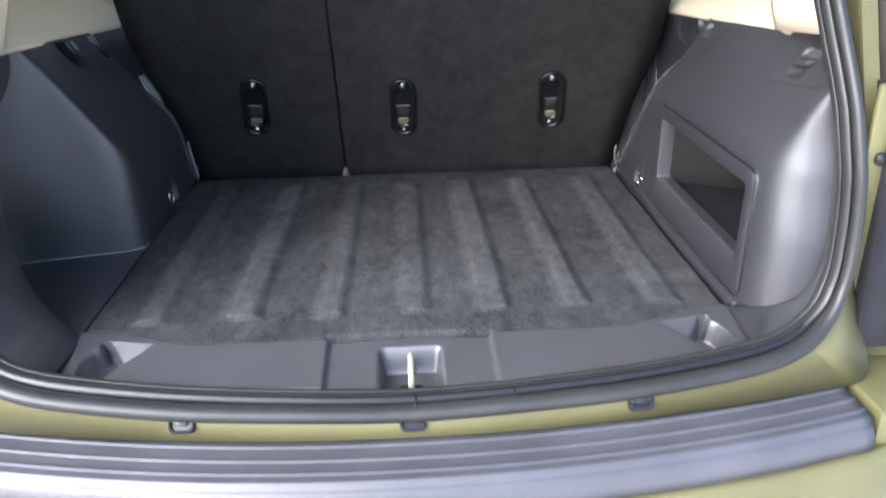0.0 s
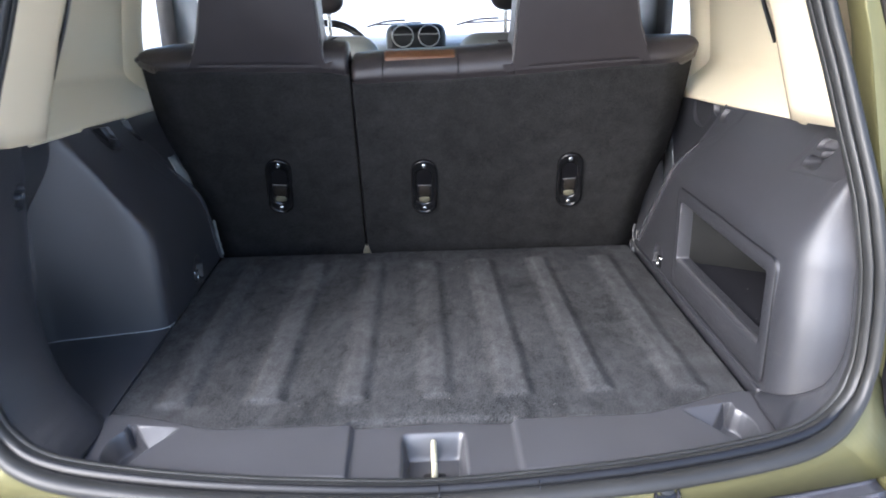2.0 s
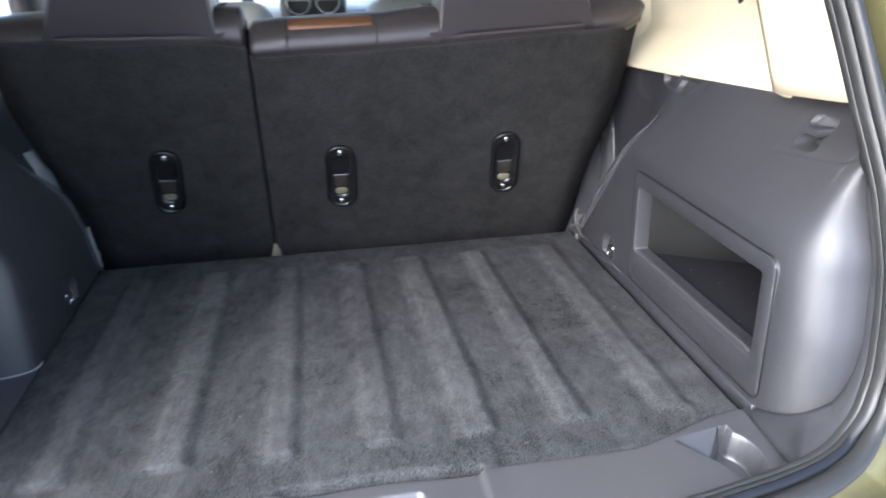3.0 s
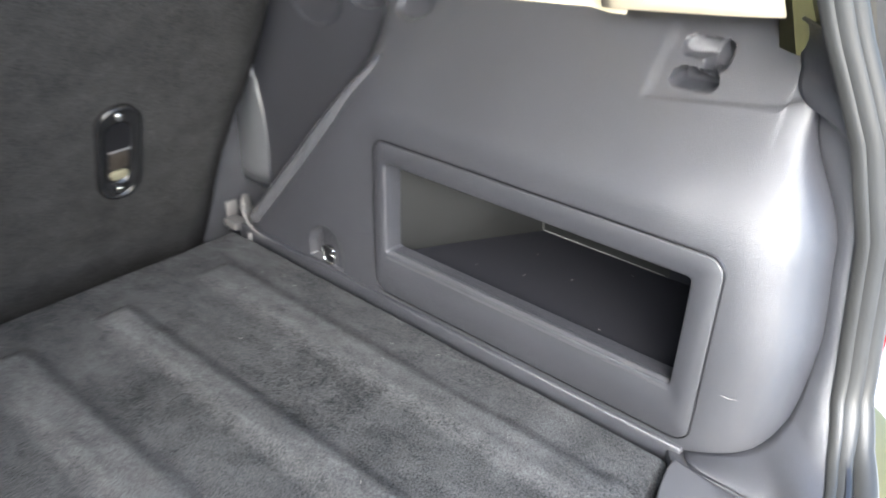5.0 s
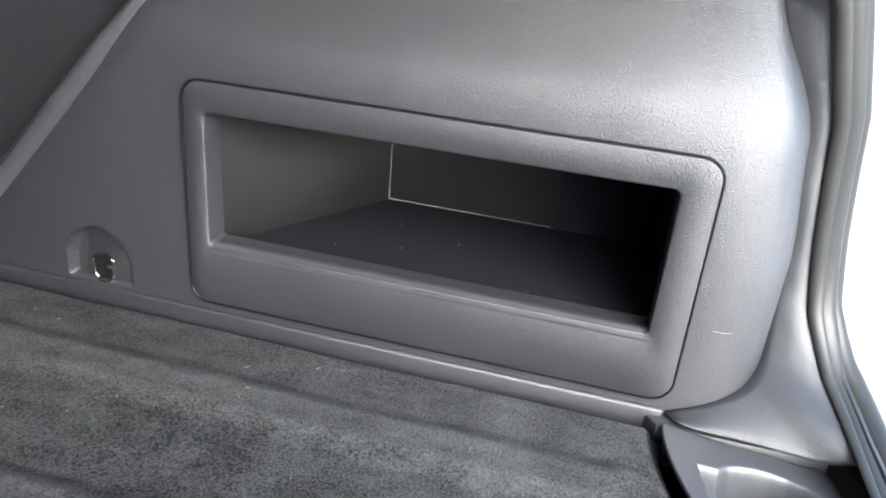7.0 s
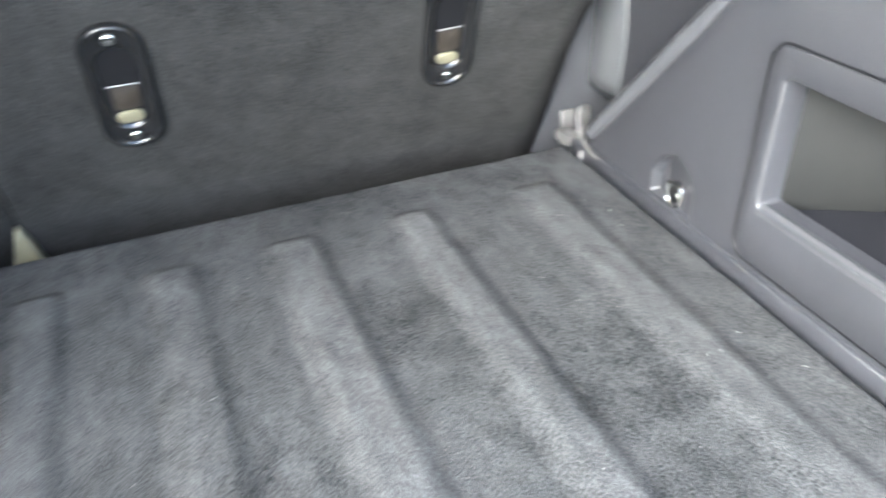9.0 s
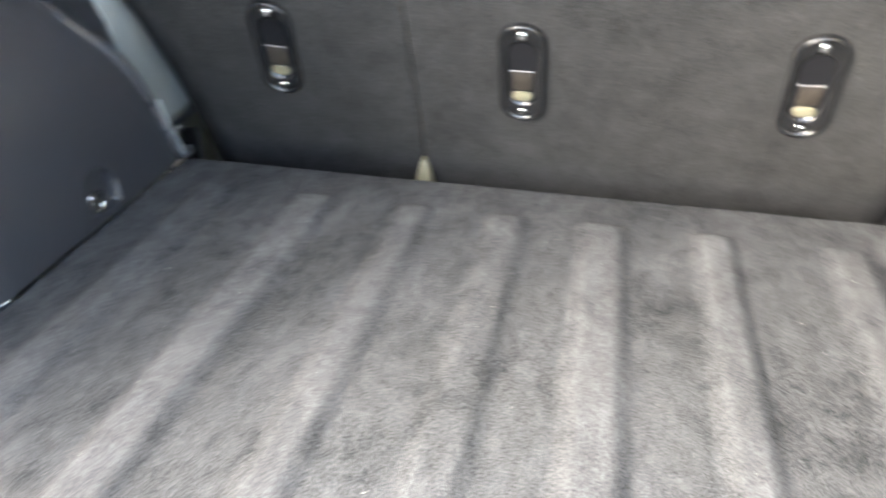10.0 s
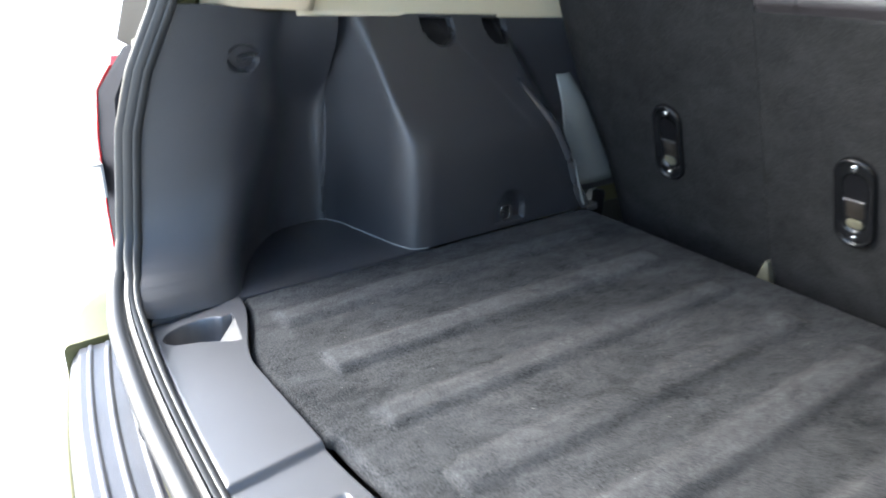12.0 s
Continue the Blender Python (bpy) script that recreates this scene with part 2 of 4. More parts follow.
def even(path, n):
    """The path as n equal steps."""
    run = [0.0]
    for a, b in zip(path, path[1:]):
        run.append(run[-1] + (b - a).length)
    out, k = [], 0
    for i in range(n + 1):
        t = run[-1] * i / n
        while k < len(path) - 2 and run[k + 1] < t:
            k += 1
        out.append(path[k].lerp(path[k + 1], min(1.0, (t - run[k]) / max(1e-9, run[k + 1] - run[k]))))
    return out


def sweep(path, profile, side=None, closed=False, profile_closed=True, caps=True):
    """The (a, b) profile drawn along the path; a lies along side (or a steady cross direction), b across both."""
    path = [Vector(p) for p in path]
    n, m = len(path), len(profile)
    verts = []
    for i, p in enumerate(path):
        t = (path[(i + 1) % n] - path[i - 1]) if closed else (path[min(n - 1, i + 1)] - path[max(0, i - 1)])
        t.normalize()
        s = Vector(side) if side else (Vector((0, 0, 1)) if abs(t.z) < 0.9 else Vector((1, 0, 0)))
        b = t.cross(s).normalized()
        a = b.cross(t).normalized()
        verts += [p + a * x + b * y for x, y in profile]
    faces = []
    for i in range(n if closed else n - 1):
        j = (i + 1) % n
        for k in range(m if profile_closed else m - 1):
            l = (k + 1) % m
            faces.append((i * m + k, i * m + l, j * m + l, j * m + k))
    if not closed and caps and profile_closed:
        faces += [tuple(range(m))[::-1], tuple((n - 1) * m + k for k in range(m))]
    return mesh(verts, faces)


def disc(r, n=10):
    return [(r * math.cos(2 * math.pi * i / n), r * math.sin(2 * math.pi * i / n)) for i in range(n)]


def tube(path, r, n=10, closed=False):
    return sweep(path, disc(r, n), closed=closed)


def lathe(profile, m, n=20):
    """The (radius, height) profile turned round the local z axis, then placed by m."""
    bm = grid(lambda u, v: (profile[v][0] * math.cos(u), profile[v][0] * math.sin(u), profile[v][1]), [2 * math.pi * i / n for i in range(n)], list(range(len(profile))), close_u=True)
    bm.transform(m)
    return bm


def smax(a, b, e=0.016):
    return 0.5 * (a + b + math.sqrt((a - b) ** 2 + e * e))


def smin(a, b, e=0.016):
    return -smax(-a, -b, e)


def step(a, b, t):
    t = max(0.0, min(1.0, (t - a) / (b - a)))
    return t * t * (3 - 2 * t)


# ---------- the plan ----------
FLOOR = 0.75                      # top of the cargo carpet over the ground
LEDGE = 1.13                      # the mean height at which the dark side trim ends
SEAT_Y, LEAN_BACK = 2.172, 0.42   # foot and lean of the seat backs


# how the plane of the hatch opening steps forward with height
HATCH = [(0.70, 1.135), (0.735, 1.155), (0.77, 1.187), (0.80, 1.208), (0.84, 1.224), (0.90, 1.234), (1.0, 1.247), (1.08, 1.27), (1.16, 1.307), (1.3, 1.36), (1.62, 1.45)]


def ledge_z(y):
    return 1.156 - 0.06 * (y - 1.36) + 0.012 * step(1.5, 1.36, y)


def hatch_y(z):
    for (z0, y0), (z1, y1) in zip(HATCH, HATCH[1:]):
        if z <= z1 or z1 == HATCH[-1][0]:
            return y0 + (y1 - y0) * (z - z0) / (z1 - z0)


# half of the hatch opening, from the middle of the sill up to the roof
HALF = [(0, 0.732), (0.16, 0.737), (0.30, 0.745), (0.41, 0.755), (0.49, 0.7655), (0.538, 0.778), (0.571, 0.797), (0.595, 0.824), (0.608, 0.86), (0.6125, 0.91), (0.612, 0.97),
        (0.605, 1.05), (0.5955, 1.13), (0.583, 1.2), (0.562, 1.3), (0.525, 1.43), (0.47, 1.53), (0.37, 1.58), (0.2, 1.6), (0, 1.605)]
SHIFT = -0.006                    # the opening's middle


def opening(grow=0.0, dy=0.0, n=5):
    """The closed line of the hatch opening, grown outward and moved along y."""
    pts = [Vector((x, 0, z)) for x, z in HALF] + [Vector((-x, 0, z)) for x, z in HALF[-2:0:-1]]
    pts = smooth_path(pts, n, closed=True)
    out, k = [], len(pts)
    for i, p in enumerate(pts):
        t = (pts[(i + 1) % k] - pts[i - 1]).normalized()
        q = p + Vector((t.z, 0, -t.x)) * grow
        out.append(Vector((q.x + SHIFT, hatch_y(q.z) + dy, q.z)))
    return out


# ---------- ground ----------
part("ground", grid(lambda u, v: (u, v, 0.0), span(-400, 400, 8), span(-400, 400, 8)), CONCRETE)
tagged(bpy.data.objects["ground"], "pale sunlit concrete ground under the car", "ground", kind="structure")

# ---------- car body ----------
car = thing("car_body", "olive metallic estate car body with its rear hatch open", "car body", at=(0, 1.2, 0))


def between(a, b, name, material, parent, label="", solid=0.0):
    """A band between two closed lines of equal length."""
    n = len(a)
    verts = [*a, *b]
    return part(name, mesh(verts, [(i, (i + 1) % n, n + (i + 1) % n, n + i) for i in range(n)]), material, parent, label, solid=solid)


# hatch surround: painted channel from the seal outward, then the ledge over the bumper and the rear corners
def rim_line(grow, low_dy, side_dy):
    return [p + Vector((0, low_dy + (side_dy - low_dy) * step(0.76, 0.86, p.z), 0)) for p in opening(grow)]


rim = [rim_line(0.004, 0.006, 0.006), rim_line(0.010, 0.0, 0.010), rim_line(0.017, -0.004, 0.016), opening(0.024)]
n_rim = len(rim[0])


def ledge_out(p):
    """The outer edge of the painted rear: the quarter corners, the roof, and the ledge's rear edge at the bottom."""
    low = step(0.90, 0.77, p.z)
    side = Vector((p.x + math.copysign(0.002, p.x), p.y + 0.03, p.z + (0.03 if p.z > 1.5 else 0)))
    return side.lerp(Vector((p.x * 1.13, 1.13 + 0.22 * p.x * p.x, 0.692)), low)


rim[3] = [ledge_out(p) for p in opening(0.024, 0.0)]
verts, faces = [v for r in rim for v in r], []
for k in range(3):
    for i in range(n_rim):
        j = (i + 1) % n_rim
        faces.append((k * n_rim + i, k * n_rim + j, (k + 1) * n_rim + j, (k + 1) * n_rim + i))
part("hatch_surround", mesh(verts, faces), PAINT, car, "olive painted hatch surround", solid=0.002, angle=50)

for s in (-1, 1):
    # outer sides: sill, quarter and doors below the windows, then roof rail and pillars
    part("body_side", rbox((min(s * 0.80, s * 0.84), 1.32, 0.3), (max(s * 0.80, s * 0.84), 4.4, 1.16), 0.02), PAINT, car)
    part("quarter_panel", rbox((min(s * 0.80, s * 0.84), 1.32, 1.15), (max(s * 0.80, s * 0.84), 2.28, 1.62), 0.02), PAINT, car)
    part("roof_rail", rbox((min(s * 0.72, s * 0.80), 1.36, 1.56), (max(s * 0.72, s * 0.80), 3.6, 1.66), 0.02), PAINT, car)
    part("door_pillar", rbox((min(s * 0.72, s * 0.78), 2.68, 1.1), (max(s * 0.72, s * 0.78), 2.95, 1.6), 0.02), BLACK, car, "dark door pillar")
    part("windscreen_pillar", tube([(s * 0.70, 4.35, 1.1), (s * 0.66, 3.6, 1.6)], 0.04), BLACK, car)
    pane = part("window_pane", rbox((min(s * 0.775, s * 0.781), 2.28, 1.14), (max(s * 0.775, s * 0.781), 3.9, 1.58), 0.001, 1), GLASS, car, "clear side window")
    pane.visible_shadow = False
for s in (-1, 1):
    # post is the body pillar; its dark matte colour puts in its shade
    post = [(0.652, 1.1), (0.634, 1.3), (0.594, 1.5), (0.63, 1.58), (0.72, 1.5), (0.765, 1.3), (0.785, 1.1)]
    strip = [(0.628, 0.98), (0.628, 1.09), (0.61, 1.3), (0.57, 1.5), (0.592, 1.5), (0.632, 1.3), (0.65, 1.09), (0.65, 0.98)]
    for outline, y0, y1, material, name, label in ((post, 1.285, 1.342, PILLAR, "rear_pillar", "rear body pillar, coloured dark for its shade"), (strip, 1.292, 1.342, PAINT, "pillar_jamb", "olive painted pillar jamb")):
        bm = prism([(s * a, b) for a, b in outline], y0, y1, 0.008, 3, Matrix(((1, 0, 0, 0), (0, 0, 1, 0), (0, 1, 0, 0), (0, 0, 0, 1))))
        for v in bm.verts:
            v.co.y += 0.3 * max(0.0, v.co.z - 1.1)
        part(name, bm, material, car, label)
part("roof", rbox((-0.76, 1.36, 1.62), (0.76, 3.7, 1.67), 0.02), PAINT, car)
part("floor_pan", rbox((-0.8, 1.2, 0.55), (0.8, 4.3, 0.6), 0.01), BLACK, car)
part("rear_panel", rbox((-0.62, 1.13, 0.3), (0.62, 1.16, 0.66), 0.01), PAINT, car)
screen = part("windscreen", rbox((-0.68, -0.003, -0.42), (0.68, 0.003, 0.42), 0.001, 1, Matrix.Translation((0, 3.98, 1.34)) @ pose(0, 0, 0, 56).to_3x3().to_4x4()), GLASS, car, "clear windscreen")
screen.visible_shadow = False
part("bonnet", rbox((-0.72, 4.38, 0.95), (0.72, 5.5, 1.02), 0.05, 3), PAINT, car)
tagged(part("headliner", rbox((-0.72, 1.36, 1.585), (0.72, 3.7, 1.615), 0.01), BEIGE), "plain beige headliner under the roof", "headliner", kind="structure")

# the wheels that carry the body
for s in (-1, 1):
    for y in (1.98, 4.3):
        m = Matrix.Translation((s * 0.60, y, 0.335)) @ pose(0, 0, 0, 0, s * 90, 0)
        tyre = part("wheel", lathe([(0.215, 0.0), (0.30, 0.004), (0.328, 0.025), (0.335, 0.06), (0.335, 0.135), (0.328, 0.17), (0.30, 0.19), (0.215, 0.195), (0.205, 0.17), (0.205, 0.02), (0.215, 0.0)], m, 40), RUBBER, car, "black rubber tyre on a steel rim")
        part("rim", lathe([(0.0001, 0.15), (0.06, 0.155), (0.075, 0.135), (0.18, 0.15), (0.206, 0.175)], m, 32), ZINC, tyre)

# the open tailgate overhead
gate = thing("open_tailgate", "raised olive tailgate with a grey inner panel", "tailgate", at=(0, 1.3, 1.64))
gm = Matrix.Translation((0, 1.30, 1.655)) @ pose(0, 0, 0, -40).to_3x3().to_4x4()
part("gate_skin", rbox((-0.66, -1.0, 0.0), (0.66, 0.0, 0.06), 0.03, 3, gm), PAINT, gate)
part("gate_liner", rbox((-0.58, -0.95, -0.025), (0.58, -0.04, 0.002), 0.012, 2, gm), TRIM, gate, "grey inner panel of the tailgate")

# bumper step
bumper = thing("rear_bumper", "dark ribbed plastic step pad on an olive rear bumper", "bumper", at=(0, 1.1, 0.6))


def pad_y(x):
    return 0.2 * x * x


def step_pad():
    prof = []
    for i in range(61):
        d = 0.092 * i / 60
        z = 0.688
        for c in (0.015, 0.043, 0.068):
            z += 0.0026 * step(0.0042, 0.0022, abs(d - c))
        prof.append((1.138 - d, z - 0.01 * step(0.082, 0.092, d)))
    prof += [(1.042, 0.672), (1.038, 0.66), (1.036, 0.635)]
    return grid(lambda u, v: (u, prof[v][0] + pad_y(u), prof[v][1] - 0.004 * abs(u)), span(-0.606, 0.635, 60), list(range(len(prof))))


part("step_pad", step_pad(), PADM, bumper, "dark ribbed step pad with water drops", solid=0.004, offset=1, angle=60)
shell_prof = [(1.037, 0.642), (1.027, 0.638), (1.02, 0.626), (1.01, 0.56), (1.012, 0.48), (1.04, 0.4)]
part("bumper_shell", grid(lambda u, v: (u, shell_prof[v][0] + pad_y(u) + 0.35 * max(0, abs(u) - 0.62) ** 1.3, shell_prof[v][1]), span(-0.84, 0.84, 60), list(range(len(shell_prof)))), PAINT, bumper, "olive painted bumper shell", solid=0.004)
for s in (-1, 1):
    corner = [(0.6445, 1.228), (0.652, 1.31), (0.84, 1.31), (0.845, 1.24), (0.80, 1.19), (0.72, 1.15), (0.66, 1.128), (0.6445, 1.13)]
    if s < 0:
        corner = [(0.625, 1.228), (0.652, 1.31), (0.84, 1.31), (0.83, 1.26), (0.79, 1.204), (0.732, 1.162), (0.66, 1.124), (0.607, 1.107), (0.619, 1.2)]
    part("bumper_corner", prism([(s * a, b) for a, b in corner], 0.58, 0.692, 0.006, 3), PAINT, bumper)
    part("corner_seam", tube([(s * 0.682, 1.289, 0.693), (s * 0.65, 1.237, 0.6935), (s * 0.6455, 1.222, 0.692), (s * 0.645, 1.20, 0.69)], 0.0011, 6), RUBBER, bumper)
rng = random.Random(4)
for i in range(26):
    x = rng.uniform(-0.1, 0.45)
    d = rng.choice((0.004, 0.03, 0.052, 0.076, 0.036, 0.06)) + rng.uniform(-0.003, 0.003)
    r = rng.uniform(0.0012, 0.003)
    part("water_drop", lathe([(r, 0), (r * 0.9, r * 0.4), (r * 0.5, r * 0.7), (0.0001, r * 0.8)], Matrix.Translation((x, 1.138 - d + pad_y(x), 0.688 - 0.004 * abs(x))), 8), GLASS, bumper)

# seals round the hatch opening
seal = thing("hatch_weatherstrip", "grey rubber weatherstrip round the open hatch", "weatherstrip", at=(0, 1.16, 0.72))


def seal_strand(grow, dy, deep, wide, low=1.0, low_grow=0.0, n=12):
    """One strand of the strip: an oval section drawn round the opening, slimmer by low along the sill."""
    lines = [opening(grow + low_grow, dy), opening(grow, dy)]
    verts, k = [], len(lines[0])
    for i in range(k):
        side = step(0.755, 0.84, lines[1][i].z)
        p, t = lines[0][i].lerp(lines[1][i], side), (lines[1][(i + 1) % k] - lines[1][i - 1]).normalized()
        out = t.cross(Vector((0, 1, 0))).normalized()
        fore = out.cross(t).normalized()
        f = low + (1 - low) * side
        verts += [p + fore * (deep * f * math.cos(2 * math.pi * j / n)) + out * (wide * f * math.sin(2 * math.pi * j / n)) for j in range(n)]
    return mesh(verts, [(i * n + j, i * n + (j + 1) % n, ((i + 1) % k) * n + (j + 1) % n, ((i + 1) % k) * n + j) for i in range(k) for j in range(n)])


part("bulb", seal_strand(0.008, -0.006, 0.0115, 0.0088, 1.32, 0.0005), RUBBER, seal, "rounded grey sealing bulb")
part("lip", seal_strand(-0.0062, 0.003, 0.0125, 0.0056, 0.5, -0.0008), RUBBER, seal, "thin inner sealing lip")
part("edge_lip", seal_strand(-0.0138, 0.008, 0.006, 0.0022, 0.6, 0.004), RUBBER, seal, "thin edge lip against the trim")
part("carrier", seal_strand(0.0, 0.003, 0.007, 0.0105), BLACK, seal, "dark carrier between the strands")
for x in (0.004, 0.138):
    z = 0.7335 + 0.1 * x * x
    part("seal_joint", tube(smooth_path([(x, hatch_y(z) + 0.004, z + 0.0085), (x + 0.001, hatch_y(z) - 0.009, z + 0.0075), (x, hatch_y(z) - 0.0175, z - 0.001), (x + 0.001, hatch_y(z) - 0.016, z - 0.008)], 4), 0.0009, 6), BLACK, seal, "dark butt joint in the rubber")

# clips on the painted ledge
for x in (-0.306, 0.0, 0.311):
    c = thing("grommet_clip", "small grey plastic clip on the painted ledge", "clip", "clips on the ledge", at=(x, 1.145 + 0.2 * x * x, 0.70))
    m = Matrix.Translation((x, 1.137 + 0.12 * x * x, 0.714 + 0.022 * abs(x))) @ pose(0, 0, 0, 50).to_3x3().to_4x4()
    cup = part("clip_cup", ring_plate(round_rect(-0.0175, -0.014, 0.0175, 0.012, 0.009), round_rect(-0.0135, -0.010, 0.0135, 0.009, 0.007), -0.006, 0.004, 0.0015, m), LAMP_GREY, c)
    part("cup_floor", prism(round_rect(-0.015, -0.012, 0.015, 0.010, 0.008), -0.006, -0.001, 0.0, 1, m), BLACK, cup)
    part("clip_button", prism(round_rect(-0.0095, -0.004, 0.0095, 0.0085, 0.005), -0.002, 0.0055, 0.002, 2, m), RUBBER, c, "grey rubber button")

# painted jambs between the seal and the lamps
for s in (-1, 1):
    part("lamp_jamb", rbox((min(s * 0.622, s * 0.652), 1.264 - 0.012 * s, 0.62), (max(s * 0.622, s * 0.652), 1.274 - 0.012 * s, 1.12), 0.004), PAINT, car, "olive painted jamb beside the lamp")
    part("lower_jamb", rbox((min(s * 0.63, s * 0.78), 1.274, 0.62), (max(s * 0.63, s * 0.78), 1.284, 0.75), 0.004), PAINT, car)
    part("jamb_stud", lathe([(0.009, 0), (0.009, 0.006), (0.005, 0.009), (0.0001, 0.01)], Matrix.Translation((s * 0.641, 1.252, 1.02)) @ pose(0, 0, 0, 90), 10), BLACK, car)

# tail lamps
for s in (-1, 1):
    lamp = thing("tail_lamp", "red tail lamp beside the open hatch", "tail lamp", "tail lamps", at=(s * 0.72, 1.25, 0.9))
    box = [(0.65, 0.735), (0.648, 0.9), (0.646, 1.04), (0.644, 1.116), (0.69, 1.106), (0.748, 1.036), (0.752, 0.96), (0.751, 0.84), (0.748, 0.735)]
    m = Matrix(((1, 0, 0, 0), (0, 0, 1, 0), (0, 1, 0, 0), (0, 0, 0, 1)))
    rim_in, rim_out = [(0.714, 1.076)] + box[5:], [(0.726, 1.088), (0.763, 1.042), (0.768, 0.961), (0.767, 0.841), (0.763, 0.735)]
    housing, lens = prism([(s * a, b) for a, b in box], 1.217, 1.27, 0.004, 2, m), prism([(s * a, b) for a, b in rim_in + rim_out[::-1]], 1.2145, 1.32, 0.002, 2, m)
    for piece in (housing, lens):
        for v in piece.verts:
            v.co.y += 0.0115 + 0.11 * max(0.0, v.co.z - 0.92) + 0.4 * max(0.0, v.co.z - 1.045)
    part("housing", housing, LAMP_GREY, lamp, "dark lamp housing")
    part("lens", lens, RED, lamp, "red lens")
    m = Matrix(((s, 0, 0, s * 0.742), (0, 0, -1, 1.2245), (0, 1, 0, 0.9), (0, 0, 0, 1)))
    tab = part("mount_tab", ring_plate(round_rect(-0.028, -0.027, 0.028, 0.027, 0.003), round_rect(-0.005, -0.005, 0.005, 0.005, 0.0048), 0.0, 0.004, 0.0008, m), LAMP_TAB, lamp, "grey steel tab with a hole")
    part("tab_flange", rbox((min(s * 0.713, s * 0.77), 1.207, 0.9255), (max(s * 0.713, s * 0.77), 1.225, 0.9285), 0.001, 1), LAMP_TAB, tab)

# ---------- cargo floor ----------
RIBS = [-0.405, -0.262, -0.126, 0.002, 0.13, 0.268, 0.418]


def carpet_front(x):
    return 1.288 + 0.055 * step(0.30, 0.5, abs(x)) + 0.006 * step(0.1, 0.0, abs(x))


def carpet_point(u, v):
    x = u * (0.511 + 0.002 * v)
    y0 = carpet_front(x) + 0.011 * step(0.134, 0.122, abs(x))
    y = y0 + (2.11 - y0) * v
    z = FLOOR
    for i, c in enumerate(RIBS):
        c = c + 0.006 * math.sin(3 * y + i)
        w = 0.5 * (0.046 + 0.006 * math.sin(i * 2.1))
        z += (0.0066 + 0.0011 * math.sin(1.7 * i)) * step(w + 0.012, w - 0.012, abs(x - c)) * step(1.358 + 0.008 * (i % 2), 1.376, y) * step(2.0, 1.988, y)
    z -= 0.05 * step(2.078, 2.115, y) + 0.003 * step(2.01, 2.07, y)
    z += 0.0016 * noise.noise((x * 7, y * 5, 0)) + 0.0008 * noise.noise((x * 40, y * 40, 3))
    edge = min((1 - abs(u)) * 0.5, (y - y0))
    return (x, y, z - 0.012 * step(0.012, 0.0, edge))


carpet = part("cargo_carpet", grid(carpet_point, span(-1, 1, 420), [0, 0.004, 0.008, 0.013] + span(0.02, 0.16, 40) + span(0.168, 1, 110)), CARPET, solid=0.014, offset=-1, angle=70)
tagged(carpet, "charcoal ribbed cargo carpet, paler on its ribs, in front of the seat backs", "carpet")

tagged(part("load_floor", rbox((-0.6, 1.33, 0.66), (0.6, 2.07, 0.69), 0.004), BLACK), "black board under the cargo carpet", "load floor", kind="structure")

# ---------- sill trim ----------
sill = thing("sill_trim", "dark plastic hatch sill trim with a latch well", "sill trim", at=(0, 1.22, 0.74))


def sill_rear(x):
    return 1.161 + 0.14 * x * x


POCKET = [(0.372, 1.297), (0.462, 1.314)] + [(0.449 + 0.030 * math.sin(t), 1.258 - 0.046 * math.cos(t)) for t in [math.pi * (0.85 - 0.09 * i) for i in range(11)]] + [(0.43, 1.222), (0.415, 1.25), (0.398, 1.27)]


def sill_z(x, y):
    z = 0.757 - 0.011 * max(0.0, min(1.0, (sill_front(x) - y) / 0.11))
    # lowered middle panel
    z -= 0.008 * step(0.1245, 0.1165, abs(x)) * step(sill_rear(x) + 0.009, sill_rear(x) + 0.015, y)
    # latch well
    z -= 0.036 * step(0.048, 0.036, abs(x)) * step(1.274, 1.255, y) * step(1.176, 1.19, y)
    # finger pockets near both ends: a ramp beside the carpet that falls into a bowl
    a = abs(x)
    if 0.36 < a < 0.5 and 1.19 < y < 1.33:
        inside = 1.0
        edge = 1.0
        n = len(POCKET)
        hit, near = False, 1.0
        for k in range(n):
            (xa, ya), (xb, yb) = POCKET[k], POCKET[(k + 1) % n]
            if (ya > y) != (yb > y) and a < xa + (y - ya) * (xb - xa) / (yb - ya):
                hit = not hit
            t = max(0.0, min(1.0, ((a - xa) * (xb - xa) + (y - ya) * (yb - ya)) / ((xb - xa) ** 2 + (yb - ya) ** 2)))
            d = math.hypot(a - xa - t * (xb - xa), y - ya - t * (yb - ya))
            if k:
                near = min(near, d)
        if hit:
            facet = max(0.0, 0.971 * (1.296 - y) + 0.24 * (a - 0.373)) * 0.55
            beyond = (0.055 * (a - 0.45) - 0.043 * (y - 1.315)) / 0.07
            z -= (facet + (max(facet, 0.036) - facet) * step(-0.001, 0.005, beyond)) * step(0.0, 0.011, near)
    # rolled edges
    z -= 0.018 * (1 - min(1.0, (y - sill_rear(x)) / 0.018)) ** 2
    return z


def sill_front(x):
    return carpet_front(x) + 0.002 - 0.004


def sill_point(u, v):
    y = sill_rear(u) + (sill_front(u) - sill_rear(u)) * v
    return (u, y, sill_z(u, y))


part("sill_cover", grid(sill_point, span(-0.5, -0.37, 110) + span(-0.367, 0.367, 300) + span(0.37, 0.5, 110), span(0, 1, 90)), TRIM_SMOOTH, sill, solid=0.003, offset=-1, angle=50)
